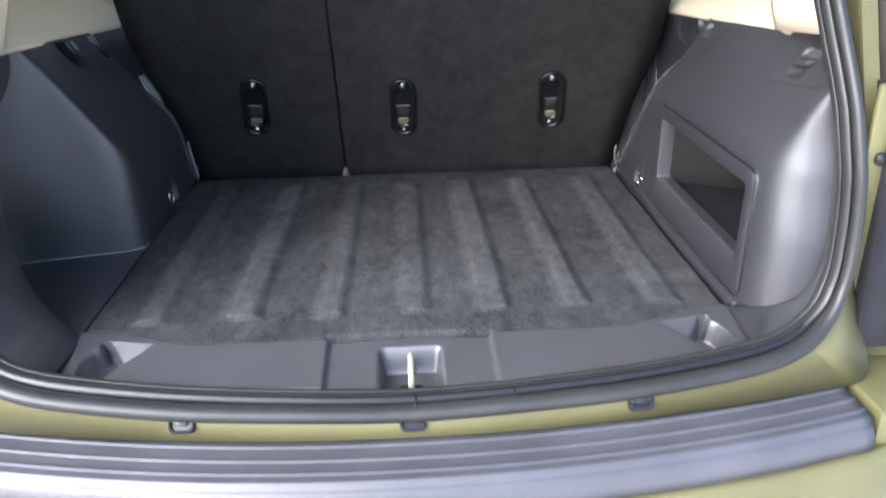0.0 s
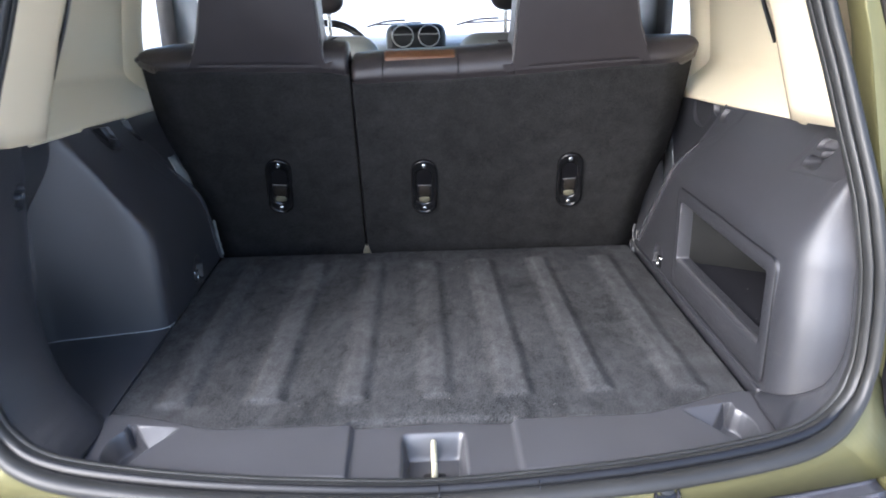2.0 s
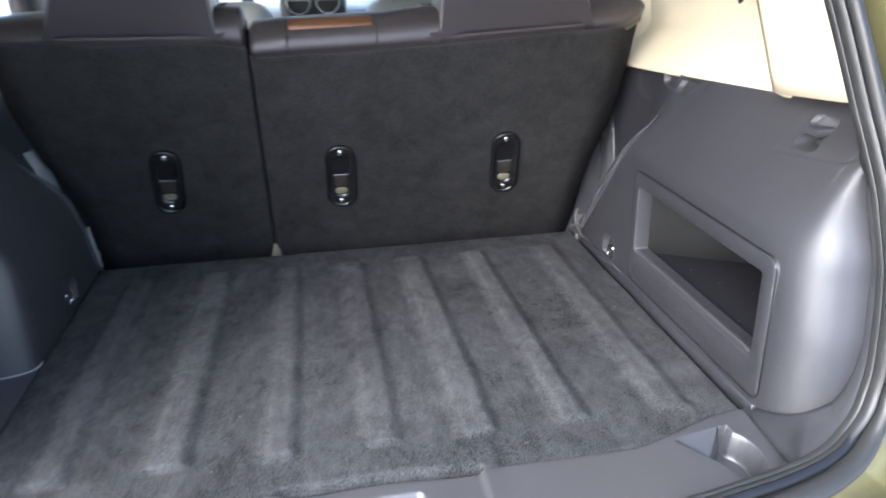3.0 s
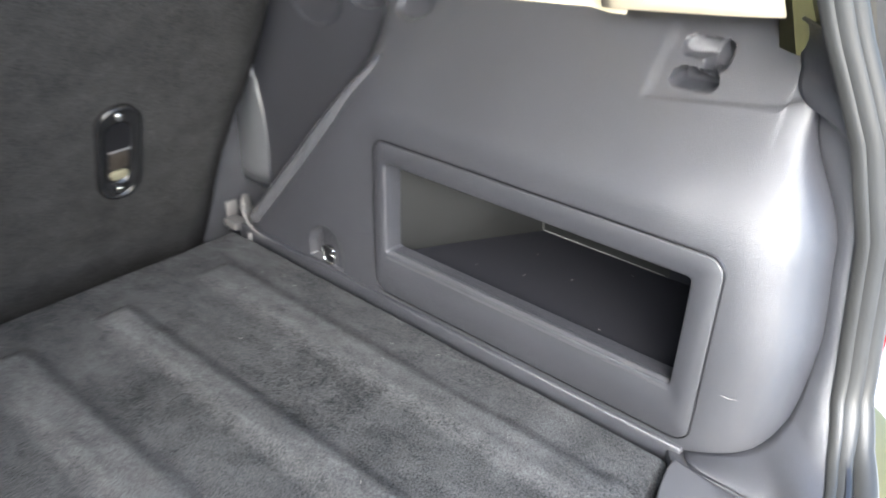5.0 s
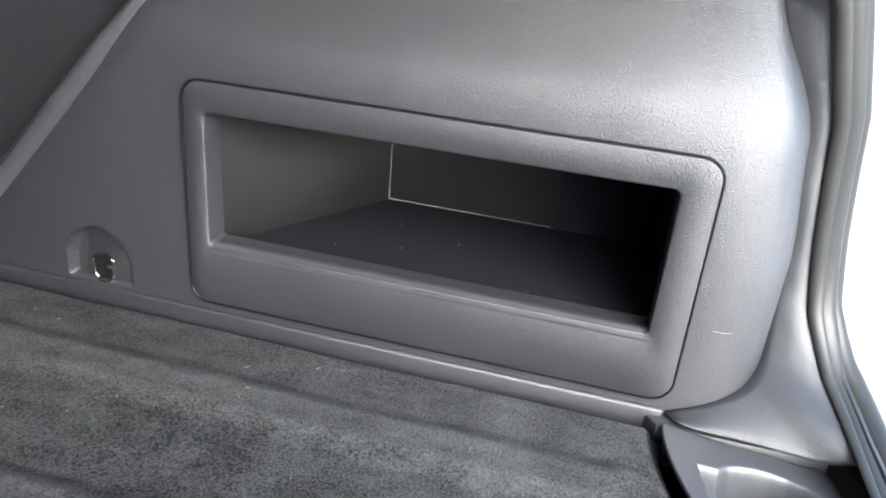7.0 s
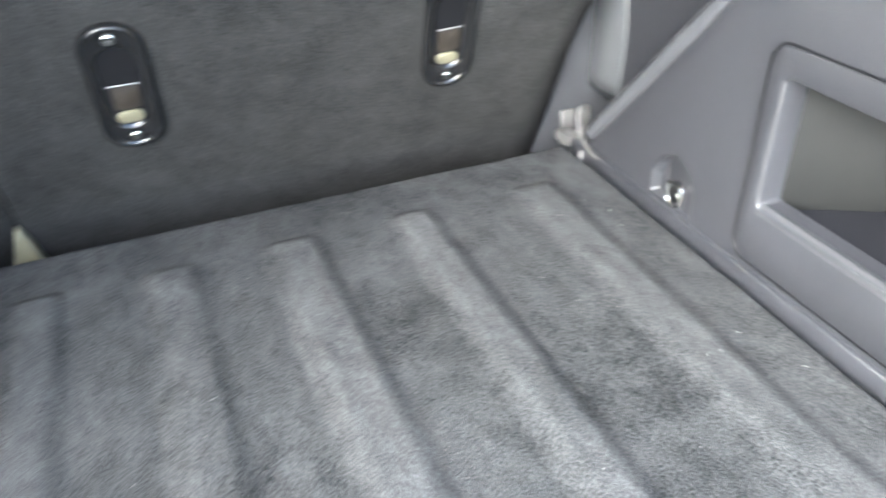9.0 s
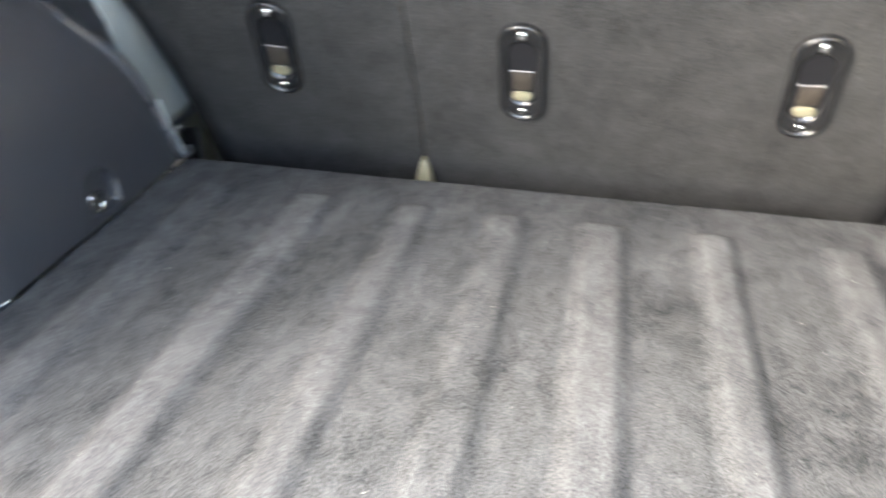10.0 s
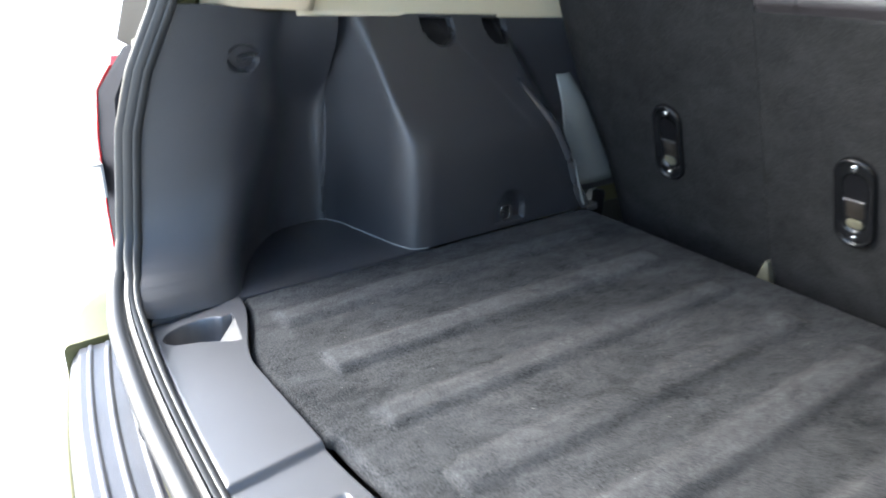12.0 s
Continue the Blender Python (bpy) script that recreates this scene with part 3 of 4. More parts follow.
part("sill_skirt", grid(lambda u, v: (u, sill_rear(u) - 0.001 - 0.008 * v, 0.728 - 0.02 * v), span(-0.5, 0.5, 60), span(0, 1, 4)), TRIM_SMOOTH, sill, solid=0.003, offset=-1)
for s in (-1, 1):
    part("rubber_stop", lathe([(0.0115, 0), (0.0115, 0.008), (0.009, 0.011), (0.006, 0.009), (0.0001, 0.009)], Matrix.Translation((s * 0.463, 1.232, 0.712)), 16), BLACK, sill, "black rubber stop in the finger pocket")
latch = thing("latch_striker", "pale steel latch striker in the sill well", "latch striker", at=(0, 1.21, 0.72))
part("striker_loop", tube(smooth_path([(0, 1.200, 0.705), (0, 1.200, 0.738), (0, 1.208, 0.748), (0, 1.244, 0.748), (0, 1.252, 0.738), (0, 1.252, 0.705)], 5), 0.0045), IVORY, latch)
part("striker_slot", prism(round_rect(-0.016, 1.196, 0.016, 1.207, 0.004), 0.7215, 0.7235, 0.0005, 1), BLACK, latch)

# ---------- side trims ----------
def plan_line(pts, n=10):
    return smooth_path([(x, y, 0) for x, y in pts], n)


# cargo cover slots along each ledge: middle, half width, height, depth
SLOTS = {1: ((1.794, 0.028, 0.024, 0.012), (1.905, 0.034, 0.026, 0.012), (2.01, 0.05, 0.057, 0.004)), -1: ((1.784, 0.031, 0.046, 0.018), (1.915, 0.031, 0.046, 0.018))}


def mould(s, y, z):
    """Depth of the hollows moulded into a side trim: the bag hook, the cargo cover slots, the tie-down recess."""
    d = 0.0
    # bag hook: a rounded hollow with fingers reaching into it
    r, b = -(y - (1.433 if s > 0 else 1.424)) / 0.027, (z - (1.115 if s > 0 else 1.087)) / 0.021
    if abs(r) < 1.35 and abs(b) < 1.35:
        def lobe(r0, r1, b0, b1, c):
            return step(0.05, -0.04, math.hypot(max(0.0, abs(r - (r0 + r1) / 2) - ((r1 - r0) / 2 - c)), max(0.0, abs(b - (b0 + b1) / 2) - ((b1 - b0) / 2 - c))) - c)
        d = max(lobe(-0.78, 0.95, 0.2, 0.95, 0.34) * (0.35 + 0.55 * step(-0.78, 0.3, r)), lobe(0.2, 0.95, -0.22, 0.9, 0.36), 1.3 * lobe(-0.73, 0.91, -1.0, -0.28, 0.35))
        d *= 1 - 0.75 * step(0.1, 0.04, abs(b + 0.33 + 0.21 * r)) * step(-0.1, 0.0, r)
        if s < 0:
            rad = math.hypot(r, b)
            d = step(1.0, 0.86, rad) * (1 - step(0.16, 0.08, abs(b - 0.05)) * step(0.0, -0.1, r)) * (1 - step(0.24, 0.16, math.hypot(r, b + 0.1)))
            d -= 0.22 * step(0.14, 0.04, abs(rad - 1.08))
        d *= 0.023 if s > 0 else 0.014
    # cargo cover slots
    top = ledge_z(y) - 0.006
    for c, wide, tall, deep in SLOTS[s]:
        u = math.hypot((y - c) / wide, max(0.0, top - 0.3 * tall - z) / (0.7 * tall))
        d = max(d, deep * step(1.05, 0.93, u) * step(top + 0.001, top - 0.002, z))
        d -= 0.0014 * step(0.09, 0.02, abs(u - 1.13)) * step(top + 0.001, top - 0.002, z)
    # tie-down recess, deepest away from the hatch
    c, zc = (1.877, 0.781) if s > 0 else (1.872, 0.786)
    u = math.hypot((y - c) / 0.035, max(0.0, z - zc) / 0.038)
    d = max(d, 0.013 * step(1.03, 0.95, u) * max(0.15, min(1.0, (y - c + 0.03) / 0.05)) * step(0.764, 0.766, z))
    return d


def trim_sheet(s, line, top_z, top_slope, face, crease, foot):
    """A moulded side trim: a plan line carried upward, leaning out over its shoulder and towards the seat."""
    zs = span(0, 0.05, 12) + span(0.055, 0.18, 36) + span(0.19, 0.80, 60) + span(0.806, 1, 60)

    def at(u, v):
        p = line(v)[u] if callable(line) else line[u]
        zb = foot(p)
        top = ledge_z(p.y)
        if s > 0:
            # the box ends under the ledge at its rounded rear corner
            top -= 0.043 * step(1.372, 1.332, p.y) + 0.03 * step(1.325, 1.262, p.y)
        z = zb + (top - zb) * v
        x = p.x
        if p.x < 0.66 and (s > 0 or p.y > 1.5):
            x = smax(x, face + (z - top_z) * top_slope, 0.016 + (0.016 * step(1.42, 1.30, p.y) if s > 0 else 0.0))
        y_c = crease(z)
        x = smax(x, face + (p.y - y_c) * 1.5, 0.022 if s > 0 else 0.014) if p.y > 1.6 else x
        cap = 0.636 if s > 0 else 0.572 + 0.36 * max(0.0, z - 0.95)
        x = smin(x, cap, 0.012) if p.x < 0.66 and p.y > 1.5 and p.y > y_c - 0.05 else x
        x += mould(s, p.y, z)
        if s > 0:
            x += 0.0018 * step(0.0, 0.003, z - 1.081 - 0.107 * (1.455 - p.y)) * step(1.47, 1.466, p.y)
        y = p.y
        if s > 0:
            y += (0.012 * step(0.88, 1.0, z) + 0.045 * step(0.98, 1.10, z)) * step(1.36, 1.27, p.y)
        return (s * x, y, z)
    return at, zs


# right side
right = thing("cargo_side_trim", "dark moulded side trim with an open storage bin", "side trim", at=(0.55, 1.6, 0.75))
line_r = plan_line([(0.598, 1.262), (0.595, 1.2622), (0.587, 1.263), (0.572, 1.2655), (0.552, 1.2715), (0.535, 1.283), (0.524, 1.301), (0.5185, 1.322), (0.5171, 1.343)], 6) + [Vector((0.517, y, 0)) for y in span(1.347, 1.385, 26) + span(1.3865, 1.46, 48) + span(1.466, 1.76, 50) + span(1.7645, 1.95, 70) + span(1.956, 2.24, 40)]


def foot_r(p):
    """The box's foot climbs round its rear corner."""
    if p.y > 1.29:
        return 0.752 + 0.023 * max(0.0, min(1.0, (1.345 - p.y) / 0.055))
    z = 0.775
    for x0, x1, rise in ((0.528, 0.546, 0.012), (0.546, 0.575, 0.019), (0.575, 0.587, 0.021), (0.587, 0.595, 0.03), (0.595, 0.598, 0.035)):
        z += rise * max(0.0, min(1.0, (p.x - x0) / (x1 - x0)))
    return z


def crease_r(z):
    """Where the right trim turns away beside the seat: a slanted crest that stands up near the ledge."""
    return smax(2.02 - 0.92 * (z - 0.8), 1.778, 0.04)


at_r, zs = trim_sheet(1, line_r, 1.008, 0.83, 0.517, crease_r, foot_r)


def not_bin(u, v):
    y = line_r[int(u)].y
    z = 0.752 + (ledge_z(y) - 0.752) * v
    return not (1.352 < y < 1.762 and 0.80 < z < 0.957)


part("trim_plinth", rbox((0.5125, 1.34, 0.735), (0.522, 2.075, 0.7605), 0.003, 3), TRIM, right)
part("trim_panel", grid(at_r, list(range(len(line_r))), zs, keep=not_bin), TRIM, right, solid=0.003, offset=1, angle=60)
YZX = Matrix(((0, 0, -1, 0.517), (1, 0, 0, 0), (0, 1, 0, 0), (0, 0, 0, 1)))   # (a, b, d) -> y, z, inward from the face
outer, inner = round_rect(1.338, 0.768, 1.776, 0.976, 0.018), round_rect(1.366, 0.827, 1.756, 0.949, 0.005)
binf = part("bin_frame", ring_plate(outer, inner, -0.027, 0.0018, 0.0022, YZX), TRIM, right, "raised plastic frame round the storage bin")
part("bin_lip", tube([(0.5225, 1.367, 0.8215), (0.5225, 1.755, 0.8215)], 0.0075, 14), TRIM_SMOOTH, binf)
part("shadow_gap", tube([YZX @ Vector((a, b, 0.0006)) for a, b in round_rect(1.3372, 0.7672, 1.7768, 0.9768, 0.0188, 8)], 0.0011, 6, closed=True), BLACK, binf, "dark gap round the bin frame")
wall = [(0.5435, 1.758), (0.72, 1.655), (0.72, 1.465)]
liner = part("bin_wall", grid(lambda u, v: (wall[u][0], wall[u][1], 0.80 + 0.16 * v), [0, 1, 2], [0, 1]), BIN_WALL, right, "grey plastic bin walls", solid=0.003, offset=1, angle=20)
# near-black liner colour on these two walls puts in the shade of the bin's end
part("bin_end_wall", rbox((0.5215, 1.350, 0.79), (0.735, 1.363, 0.965), 0.001, 1), LINER, right, "end wall of the bin, coloured dark for its shade")
part("bin_back_shade", rbox((0.7185, 1.352, 0.79), (0.735, 1.47, 0.965), 0.001, 1), LINER, right)
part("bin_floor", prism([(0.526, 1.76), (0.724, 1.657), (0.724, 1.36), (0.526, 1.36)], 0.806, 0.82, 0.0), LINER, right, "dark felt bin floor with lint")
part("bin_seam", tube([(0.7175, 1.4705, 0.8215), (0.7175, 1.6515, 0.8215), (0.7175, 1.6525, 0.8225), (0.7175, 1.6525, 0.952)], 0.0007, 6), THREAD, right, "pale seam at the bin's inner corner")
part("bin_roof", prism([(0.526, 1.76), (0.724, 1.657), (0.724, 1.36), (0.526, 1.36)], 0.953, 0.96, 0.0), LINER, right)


def tie_ring(s, x, y, z, parent):
    x = x + 0.006
    c = part("ring_cup", prism(round_rect(y - 0.014, z - 0.016, y + 0.014, z + 0.012, 0.011), -0.006, 0.0, 0.001, 1, Matrix(((0, 0, -s, s * x), (1, 0, 0, 0), (0, 1, 0, 0), (0, 0, 0, 1)))), BLACK, parent, "black cup of the tie-down ring")
    loop = [(-0.010, 0.010), (-0.0115, 0.0), (-0.010, -0.009), (-0.004, -0.014), (0.004, -0.014), (0.010, -0.009), (0.0115, 0.0), (0.010, 0.010), (0.0, 0.0115)]
    part("tie_ring", tube(smooth_path([(s * (x - 0.004), y + a, z + b) for a, b in loop], 4, closed=True), 0.0019, 8, closed=True), CHROME, c, "bright steel tie-down ring")
    part("ring_bolt", lathe([(0.0035, 0), (0.003, 0.002), (0.0001, 0.0025)], Matrix.Translation((s * (x - 0.001), y - 0.004, z)) @ pose(0, 0, 0, 0, -s * 90, 0), 8), CHROME, c)


tie_ring(1, 0.517, 1.873, 0.779, right)
crest = [(smax(0.517, 0.517 + (z - 1.008) * 0.83, 0.03) + 0.0118 + 0.005 * step(1.0, 1.09, z), crease_r(z) + 0.005, z) for z in span(0.775, 1.088, 26)]
part("edge_bead", tube(crest, 0.0125, 18), GLOSS, right, "glossy rounded slanted crest of the trim")
part("crest_tail", sweep(smooth_path([(0.5155, 2.062, 0.806), (0.512, 2.062, 0.79), (0.5105, 2.05, 0.772), (0.511, 2.03, 0.7605), (0.5125, 2.012, 0.7575)], 5), [(-0.002, -0.0012), (0.002, -0.0012), (0.0026, 0.0), (0.002, 0.0012), (-0.002, 0.0012), (-0.0026, 0.0)]), ZINC, right, "pale foot of the slanted crest")
part("scuff", tube([(0.5192, 1.318, 0.8388), (0.5208, 1.311, 0.8378), (0.5232, 1.303, 0.8384)], 0.0004, 5), THREAD, right, "small pale scuff on the plastic")

# left side
left = thing("cargo_side_trim", "dark moulded side trim with a deep rear recess", "side trim", at=(-0.55, 1.6, 0.75))
def seal_x(z):
    """Half width of the hatch opening at a height, at its rounded lower corner."""
    low = [p for p in HALF if 0.4 < p[0] and p[1] < 1.3]
    for (x0, z0), (x1, z1) in zip(low, low[1:]):
        if z <= z1:
            return x0 + (x1 - x0) * (z - z0) / (z1 - z0)
    return low[-1][0]


@functools.lru_cache(maxsize=None)
def line_l(v):
    """The left trim's plan at a height: from the seal over a soft fold, round the recess, to the wheel arch."""
    z = 0.754 + 0.39 * v
    low = smax(z, 0.767, 0.012)
    near = max(0.0, 1 - (z - 0.754) / 0.17)
    blur = [max(0.758, low + d) for d in (-0.03, -0.02, -0.01, 0.0, 0.01, 0.02, 0.03)]
    edge = sum(seal_x(q) for q in blur) / 7, sum(hatch_y(q) for q in blur) / 7
    a, b = Vector((max(0.5, edge[0] - 0.003 - SHIFT), edge[1] + 0.008)), Vector((0.604 - 0.104 * near ** 2, 1.375 - 0.027 * near))
    foot = [(0.563, 1.371), (0.647, 1.424), (0.72, 1.492), (0.738, 1.557), (0.735, 1.594), (0.70, 1.616)]
    head = [(0.610, 1.408), (0.64, 1.455), (0.69, 1.50), (0.722, 1.55), (0.722, 1.588), (0.69, 1.606)]
    flat = [(0.618, 1.482), (0.646, 1.502), (0.69, 1.522), (0.722, 1.562), (0.722, 1.59), (0.69, 1.606)]
    k, up = step(0.754, 0.95, z), step(0.86, 1.2, z)
    head = [(p[0] + (q[0] - p[0]) * up, p[1] + (q[1] - p[1]) * up) for p, q in zip(head, flat)]
    b = b + Vector((0.004, 0.06)) * up
    recess = [(p[0] + (q[0] - p[0]) * k, p[1] + (q[1] - p[1]) * k) for p, q in zip(foot, head)]
    bow = a.lerp(b, 0.5) + Vector((-0.004, 0.0))
    rear = even(plan_line([tuple(a), tuple(bow), tuple(b)] + recess, 12), 100)
    # one broad soft turn from the seal into the recess
    for _ in range(70):
        soft = [p.copy() for p in rear]
        for i in range(1, 100):
            w = 0.5 * step(0.0, 0.08, i / 100) * step(0.82, 0.62, i / 100)
            soft[i] = rear[i].lerp((rear[i - 1] + rear[i + 1]) * 0.5, w)
        rear = soft
    arch = plan_line([recess[-2], recess[-1], (0.61, 1.634), (0.535, 1.65), (0.508, 1.664), (0.5, 1.688)], 16)[17:]
    return rear + arch + [Vector((0.5, y, 0)) for y in span(1.705, 1.76, 10) + span(1.7645, 1.95, 70) + span(1.956, 2.24, 40)]


def foot_l(p):
    return 0.754


def crease_l(z):
    """Where the left trim turns away beside the seat, leaning back more near the ledge."""
    return smin(2.058 - 0.345 * (z - 0.777), 1.974 - 0.777 * (z - 0.946), 0.03)


at_l0, zs = trim_sheet(-1, line_l, 0.935, 0.65, 0.5, crease_l, foot_l)


def at_l(u, v):
    x, y, z = at_l0(u, v)
    if y < 1.6:
        x = -smin(-x, 0.742 - 0.105 * step(0.93, 1.13, z), 0.02)
    z += max(0.0, 0.766 - z) * step(1.225, 1.195, y)
    return (x, y, z)


part("trim_panel", grid(at_l, list(range(len(line_l(0.0)))), zs), TRIM, left, solid=0.003, offset=-1, angle=60)
part("side_shelf", prism([(-0.502, 1.335), (-0.502, 1.69), (-0.60, 1.655), (-0.74, 1.63), (-0.745, 1.54), (-0.725, 1.48), (-0.645, 1.415), (-0.56, 1.365)], 0.742, 0.754, 0.002), TRIM, left, "flat plastic shelf beside the carpet")
tie_ring(-1, 0.5, 1.862, 0.785, left)
# pale colour draws the glint of the seam at the arch foot
part("foot_bead", tube([Vector(at_l(k, 0)) + Vector((0.001, -0.002, 0.001)) for k, p in enumerate(line_l(0.0)) if p.y > 1.588 and p.y < 1.70], 0.0009, 8), FOOT_GLINT, left, "thin pale line for the glint along the foot of the wheel arch")

# rounded bead where the trim turns forward beside the seat
bead = [(-(smax(0.5, 0.5 + (z - 0.935) * 0.65) + 0.0098 + 0.0042 * step(0.95, 1.03, z) - 0.004 * step(0.84, 0.76, z)), crease_l(z) + 0.001 + 0.012 * step(0.80, 0.755, z), z) for z in span(0.757, 1.118, 26)]
part("edge_bead", tube(bead, 0.0115, 16), GLOSS, left, "glossy rounded front edge of the trim")

# pale strip added to draw the glint low on the left edge bead
part("crest_tail", sweep(smooth_path([(-0.4975, 2.03, 0.858), (-0.4965, 2.04, 0.82), (-0.4955, 2.052, 0.785), (-0.495, 2.062, 0.762)], 5), [(-0.002, -0.0012), (0.002, -0.0012), (0.0026, 0.0), (0.002, 0.0012), (-0.002, 0.0012), (-0.0026, 0.0)]), RETURN_SHEEN, left, "pale strip for the glint at the foot of the front edge")

for s, host in ((-1, left), (1, right)):
    # corner piece between the sill trim and the seal
    part("sill_corner", prism([(s * a, b) for a, b in ((0.5, 1.345), (0.502, 1.212), (0.53, 1.215), (0.575, 1.235), (0.61, 1.26), (0.62, 1.30), (0.52, 1.36))], 0.735, 0.7545, 0.004), TRIM, host)
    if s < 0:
        # white plate: the brightness seen through the gap is put into its colour
        part("front_return", rbox((min(s * 0.597, s * 0.64), 2.215, 0.6), (max(s * 0.597, s * 0.64), 2.225, 0.734), 0.004), GAP_GLARE, host, "white plate for the bright gap beside the seat back")


def inner_return(s, u, v):
    """A polished facing that lies on a side trim forward of its crest, a sliver beside the seat, coloured for its
    reflection.
    """
    z = 0.772 + 0.235 * v if s < 0 else 0.762 + 0.27 * v
    y0 = 2.052 + 0.053 * max(0.0, (1.0 - z) / 0.225) ** 2 if s < 0 else 2.15 - 0.2 * (z - 0.8) + 0.11 * v * v
    line, at = (line_l(0.0), at_l) if s < 0 else (line_r, at_r)
    y1 = min(2.235, 2.085 + 0.62 * (1.007 - z)) if s < 0 else 2.235
    y, n = y0 + (y1 - y0) * u, len(line)
    k = next(k for k in range(n - 60, n) if at(k, 0.3)[1] >= y or k == n - 1)
    return (at(k, (z - 0.754) / (ledge_z(y) - 0.754))[0] - s * (0.0015 + 0.007 * math.sin(math.pi * u)), y, z)


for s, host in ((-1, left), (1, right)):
    part("inner_return", grid(lambda u, v: inner_return(s, u, v), span(0, 1, 16), span(0, 1, 14)), RETURN_SHEEN if s < 0 else FACING_SHEEN, host, "polished facing beside the seat back, coloured pale for its reflection", solid=0.002)
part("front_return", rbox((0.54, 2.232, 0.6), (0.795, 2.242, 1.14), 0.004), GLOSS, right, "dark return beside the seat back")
# black sheets that put the shade into the left cargo cover slots
for c, wide, tall, deep in SLOTS[-1]:
    ks = [k for k, p in enumerate(line_l(0.0)) if abs(p.y - c) < wide]
    vs = [v for v in zs if v > 0.8]
    part("slot_shade", grid(lambda u, v: tuple(Vector(at_l(u, v)) + Vector((0.0015, 0, 0))), ks, vs, keep=lambda u, v: mould(-1, line_l(0.0)[int(u)].y, at_l(int(u), v)[2]) > 0.8 * deep), BLACK, left, "black sheet for the shade inside a cargo cover slot", solid=0.001)
# flange between the right trim and the seal
last = next(k for k, p in enumerate(line_r) if p.y > 1.335)
turn = next(k for k, p in enumerate(line_r) if p.y > 1.376)
upper_in = [Vector(at_r(k, 1.0)) for k in range(turn, 0, -1)] + [Vector(at_r(0, v)) for v in span(1.0, 0.0, 30)]
lower_in = [Vector(at_r(k, 0)) for k in range(0, last + 1)]
half = [p for p in smooth_path([(x, 0, z) for x, z in HALF], 12) if p.x > 0.495 and p.z < 1.165][::-1]
out_line = [Vector((p.x - 0.004 + SHIFT, hatch_y(p.z) + 0.008, p.z + 0.003)) for p in half]
upper_out, lower_out = [p for p in out_line if p.z >= 0.886], [p for p in out_line if p.z <= 0.894]
lower_out += [Vector((x, y, z)) for x, y, z in ((0.494, 1.22, 0.757), (0.5, 1.27, 0.757), (0.505, 1.325, 0.756))]
a_, b_ = even(upper_in, 30) + even(lower_in, 30)[1:], even(upper_out, 30) + even(lower_out, 30)[1:]
part("pillar_flange", grid(lambda u, v: tuple(b_[u].lerp(a_[u], v) - Vector((0.004 * math.sin(math.pi * v), 0, 0))), list(range(61)), span(0, 1, 10)), TRIM, right, solid=0.003, offset=-1, angle=60)
# lip on the step line, glossier and lighter than the panel to draw its highlight
part("box_lip", tube(even(upper_in[8:] + lower_in[1:], 120), 0.0022, 8), GLOSS, right, "thin glossy lip for the highlight round the rear of the box")
# beige upper trims
for s in (-1, 1):
    up = thing("upper_side_trim", "beige upper side trim above the dark ledge", "side trim", "upper side trims", at=(s * 0.66, 1.8, 1.15))
    prof = [(0.628, LEDGE - 0.004), (0.632, LEDGE + 0.004), (0.694, LEDGE + 0.068), (0.700, LEDGE + 0.078), (0.702, LEDGE + 0.09), (0.69, 1.4), (0.655, 1.59)]
    part("upper_panel", grid(lambda u, v: (s * prof[v][0], u, prof[v][1] + (ledge_z(u) - LEDGE) * step(1.5, 1.2, prof[v][1])), span(1.525, 2.22, 30), list(range(len(prof)))), BEIGE, up, solid=0.004, offset=s)
    part("pillar_trim", grid(lambda u, v: (s * (0.606 - 0.24 * (v - 1.15) - 0.15 * max(0, v - 1.35) + 0.008 * (2 * u - 1) ** 4), 1.362 + 0.26 * (v - 1.15) + (0.178 - 0.08 * (v - 1.15)) * u, v - 0.016 * u), span(0, 1, 12), span(1.165, 1.585, 16)), CREAM, up, "cream rear pillar trim", solid=0.01, offset=s)
    part("door_pillar_trim", tube(smooth_path([(s * 0.705, 2.2, 1.12), (s * 0.71, 2.22, 1.3), (s * 0.675, 2.3, 1.58)], 5), 0.045, 12), BEIGE, up)
    strap = part("belt_strap", sweep(smooth_path([(s * 0.662, 1.715, 1.228)][:1 if s < 0 else 0] + [(s * 0.658, 1.735, 1.26), (s * 0.652, 1.80, 1.34), (s * 0.646, 1.84, 1.42), (s * 0.63, 1.86, 1.56)], 5), [(-0.005, -0.002), (0.005, -0.002), (0.005, 0.002), (-0.005, 0.002)], side=(0, 1, 0)), BLACK, up, "black seat belt strap")
    if s > 0:
        part("belt_tongue", prism([(1.80, 1.335), (1.835, 1.345), (1.87, 1.395), (1.855, 1.41), (1.83, 1.37), (1.795, 1.352)], -0.004, 0.004, 0.001, 1, Matrix(((0, 0, 1, 0.645), (1, 0, 0, 0), (0, 1, 0, 0), (0, 0, 0, 1)))), ZINC, strap, "steel seat belt tongue")

# ---------- rear seat backs ----------
NORM = math.sqrt(1 + LEAN_BACK ** 2)
SEAT_M = Matrix(((1, 0, 0, 0), (0, -LEAN_BACK / NORM, 1 / NORM, SEAT_Y), (0, 1 / NORM, LEAN_BACK / NORM, FLOOR), (0, 0, 0, 1)))


def along(line, x):
    """The height of a polyline of (x, height) at x."""
    for (xa, a), (xb, b) in zip(line, line[1:]):
        if x <= xb:
            return a + (b - a) * max(0.0, (x - xa) / (xb - xa))
    return line[-1][1]


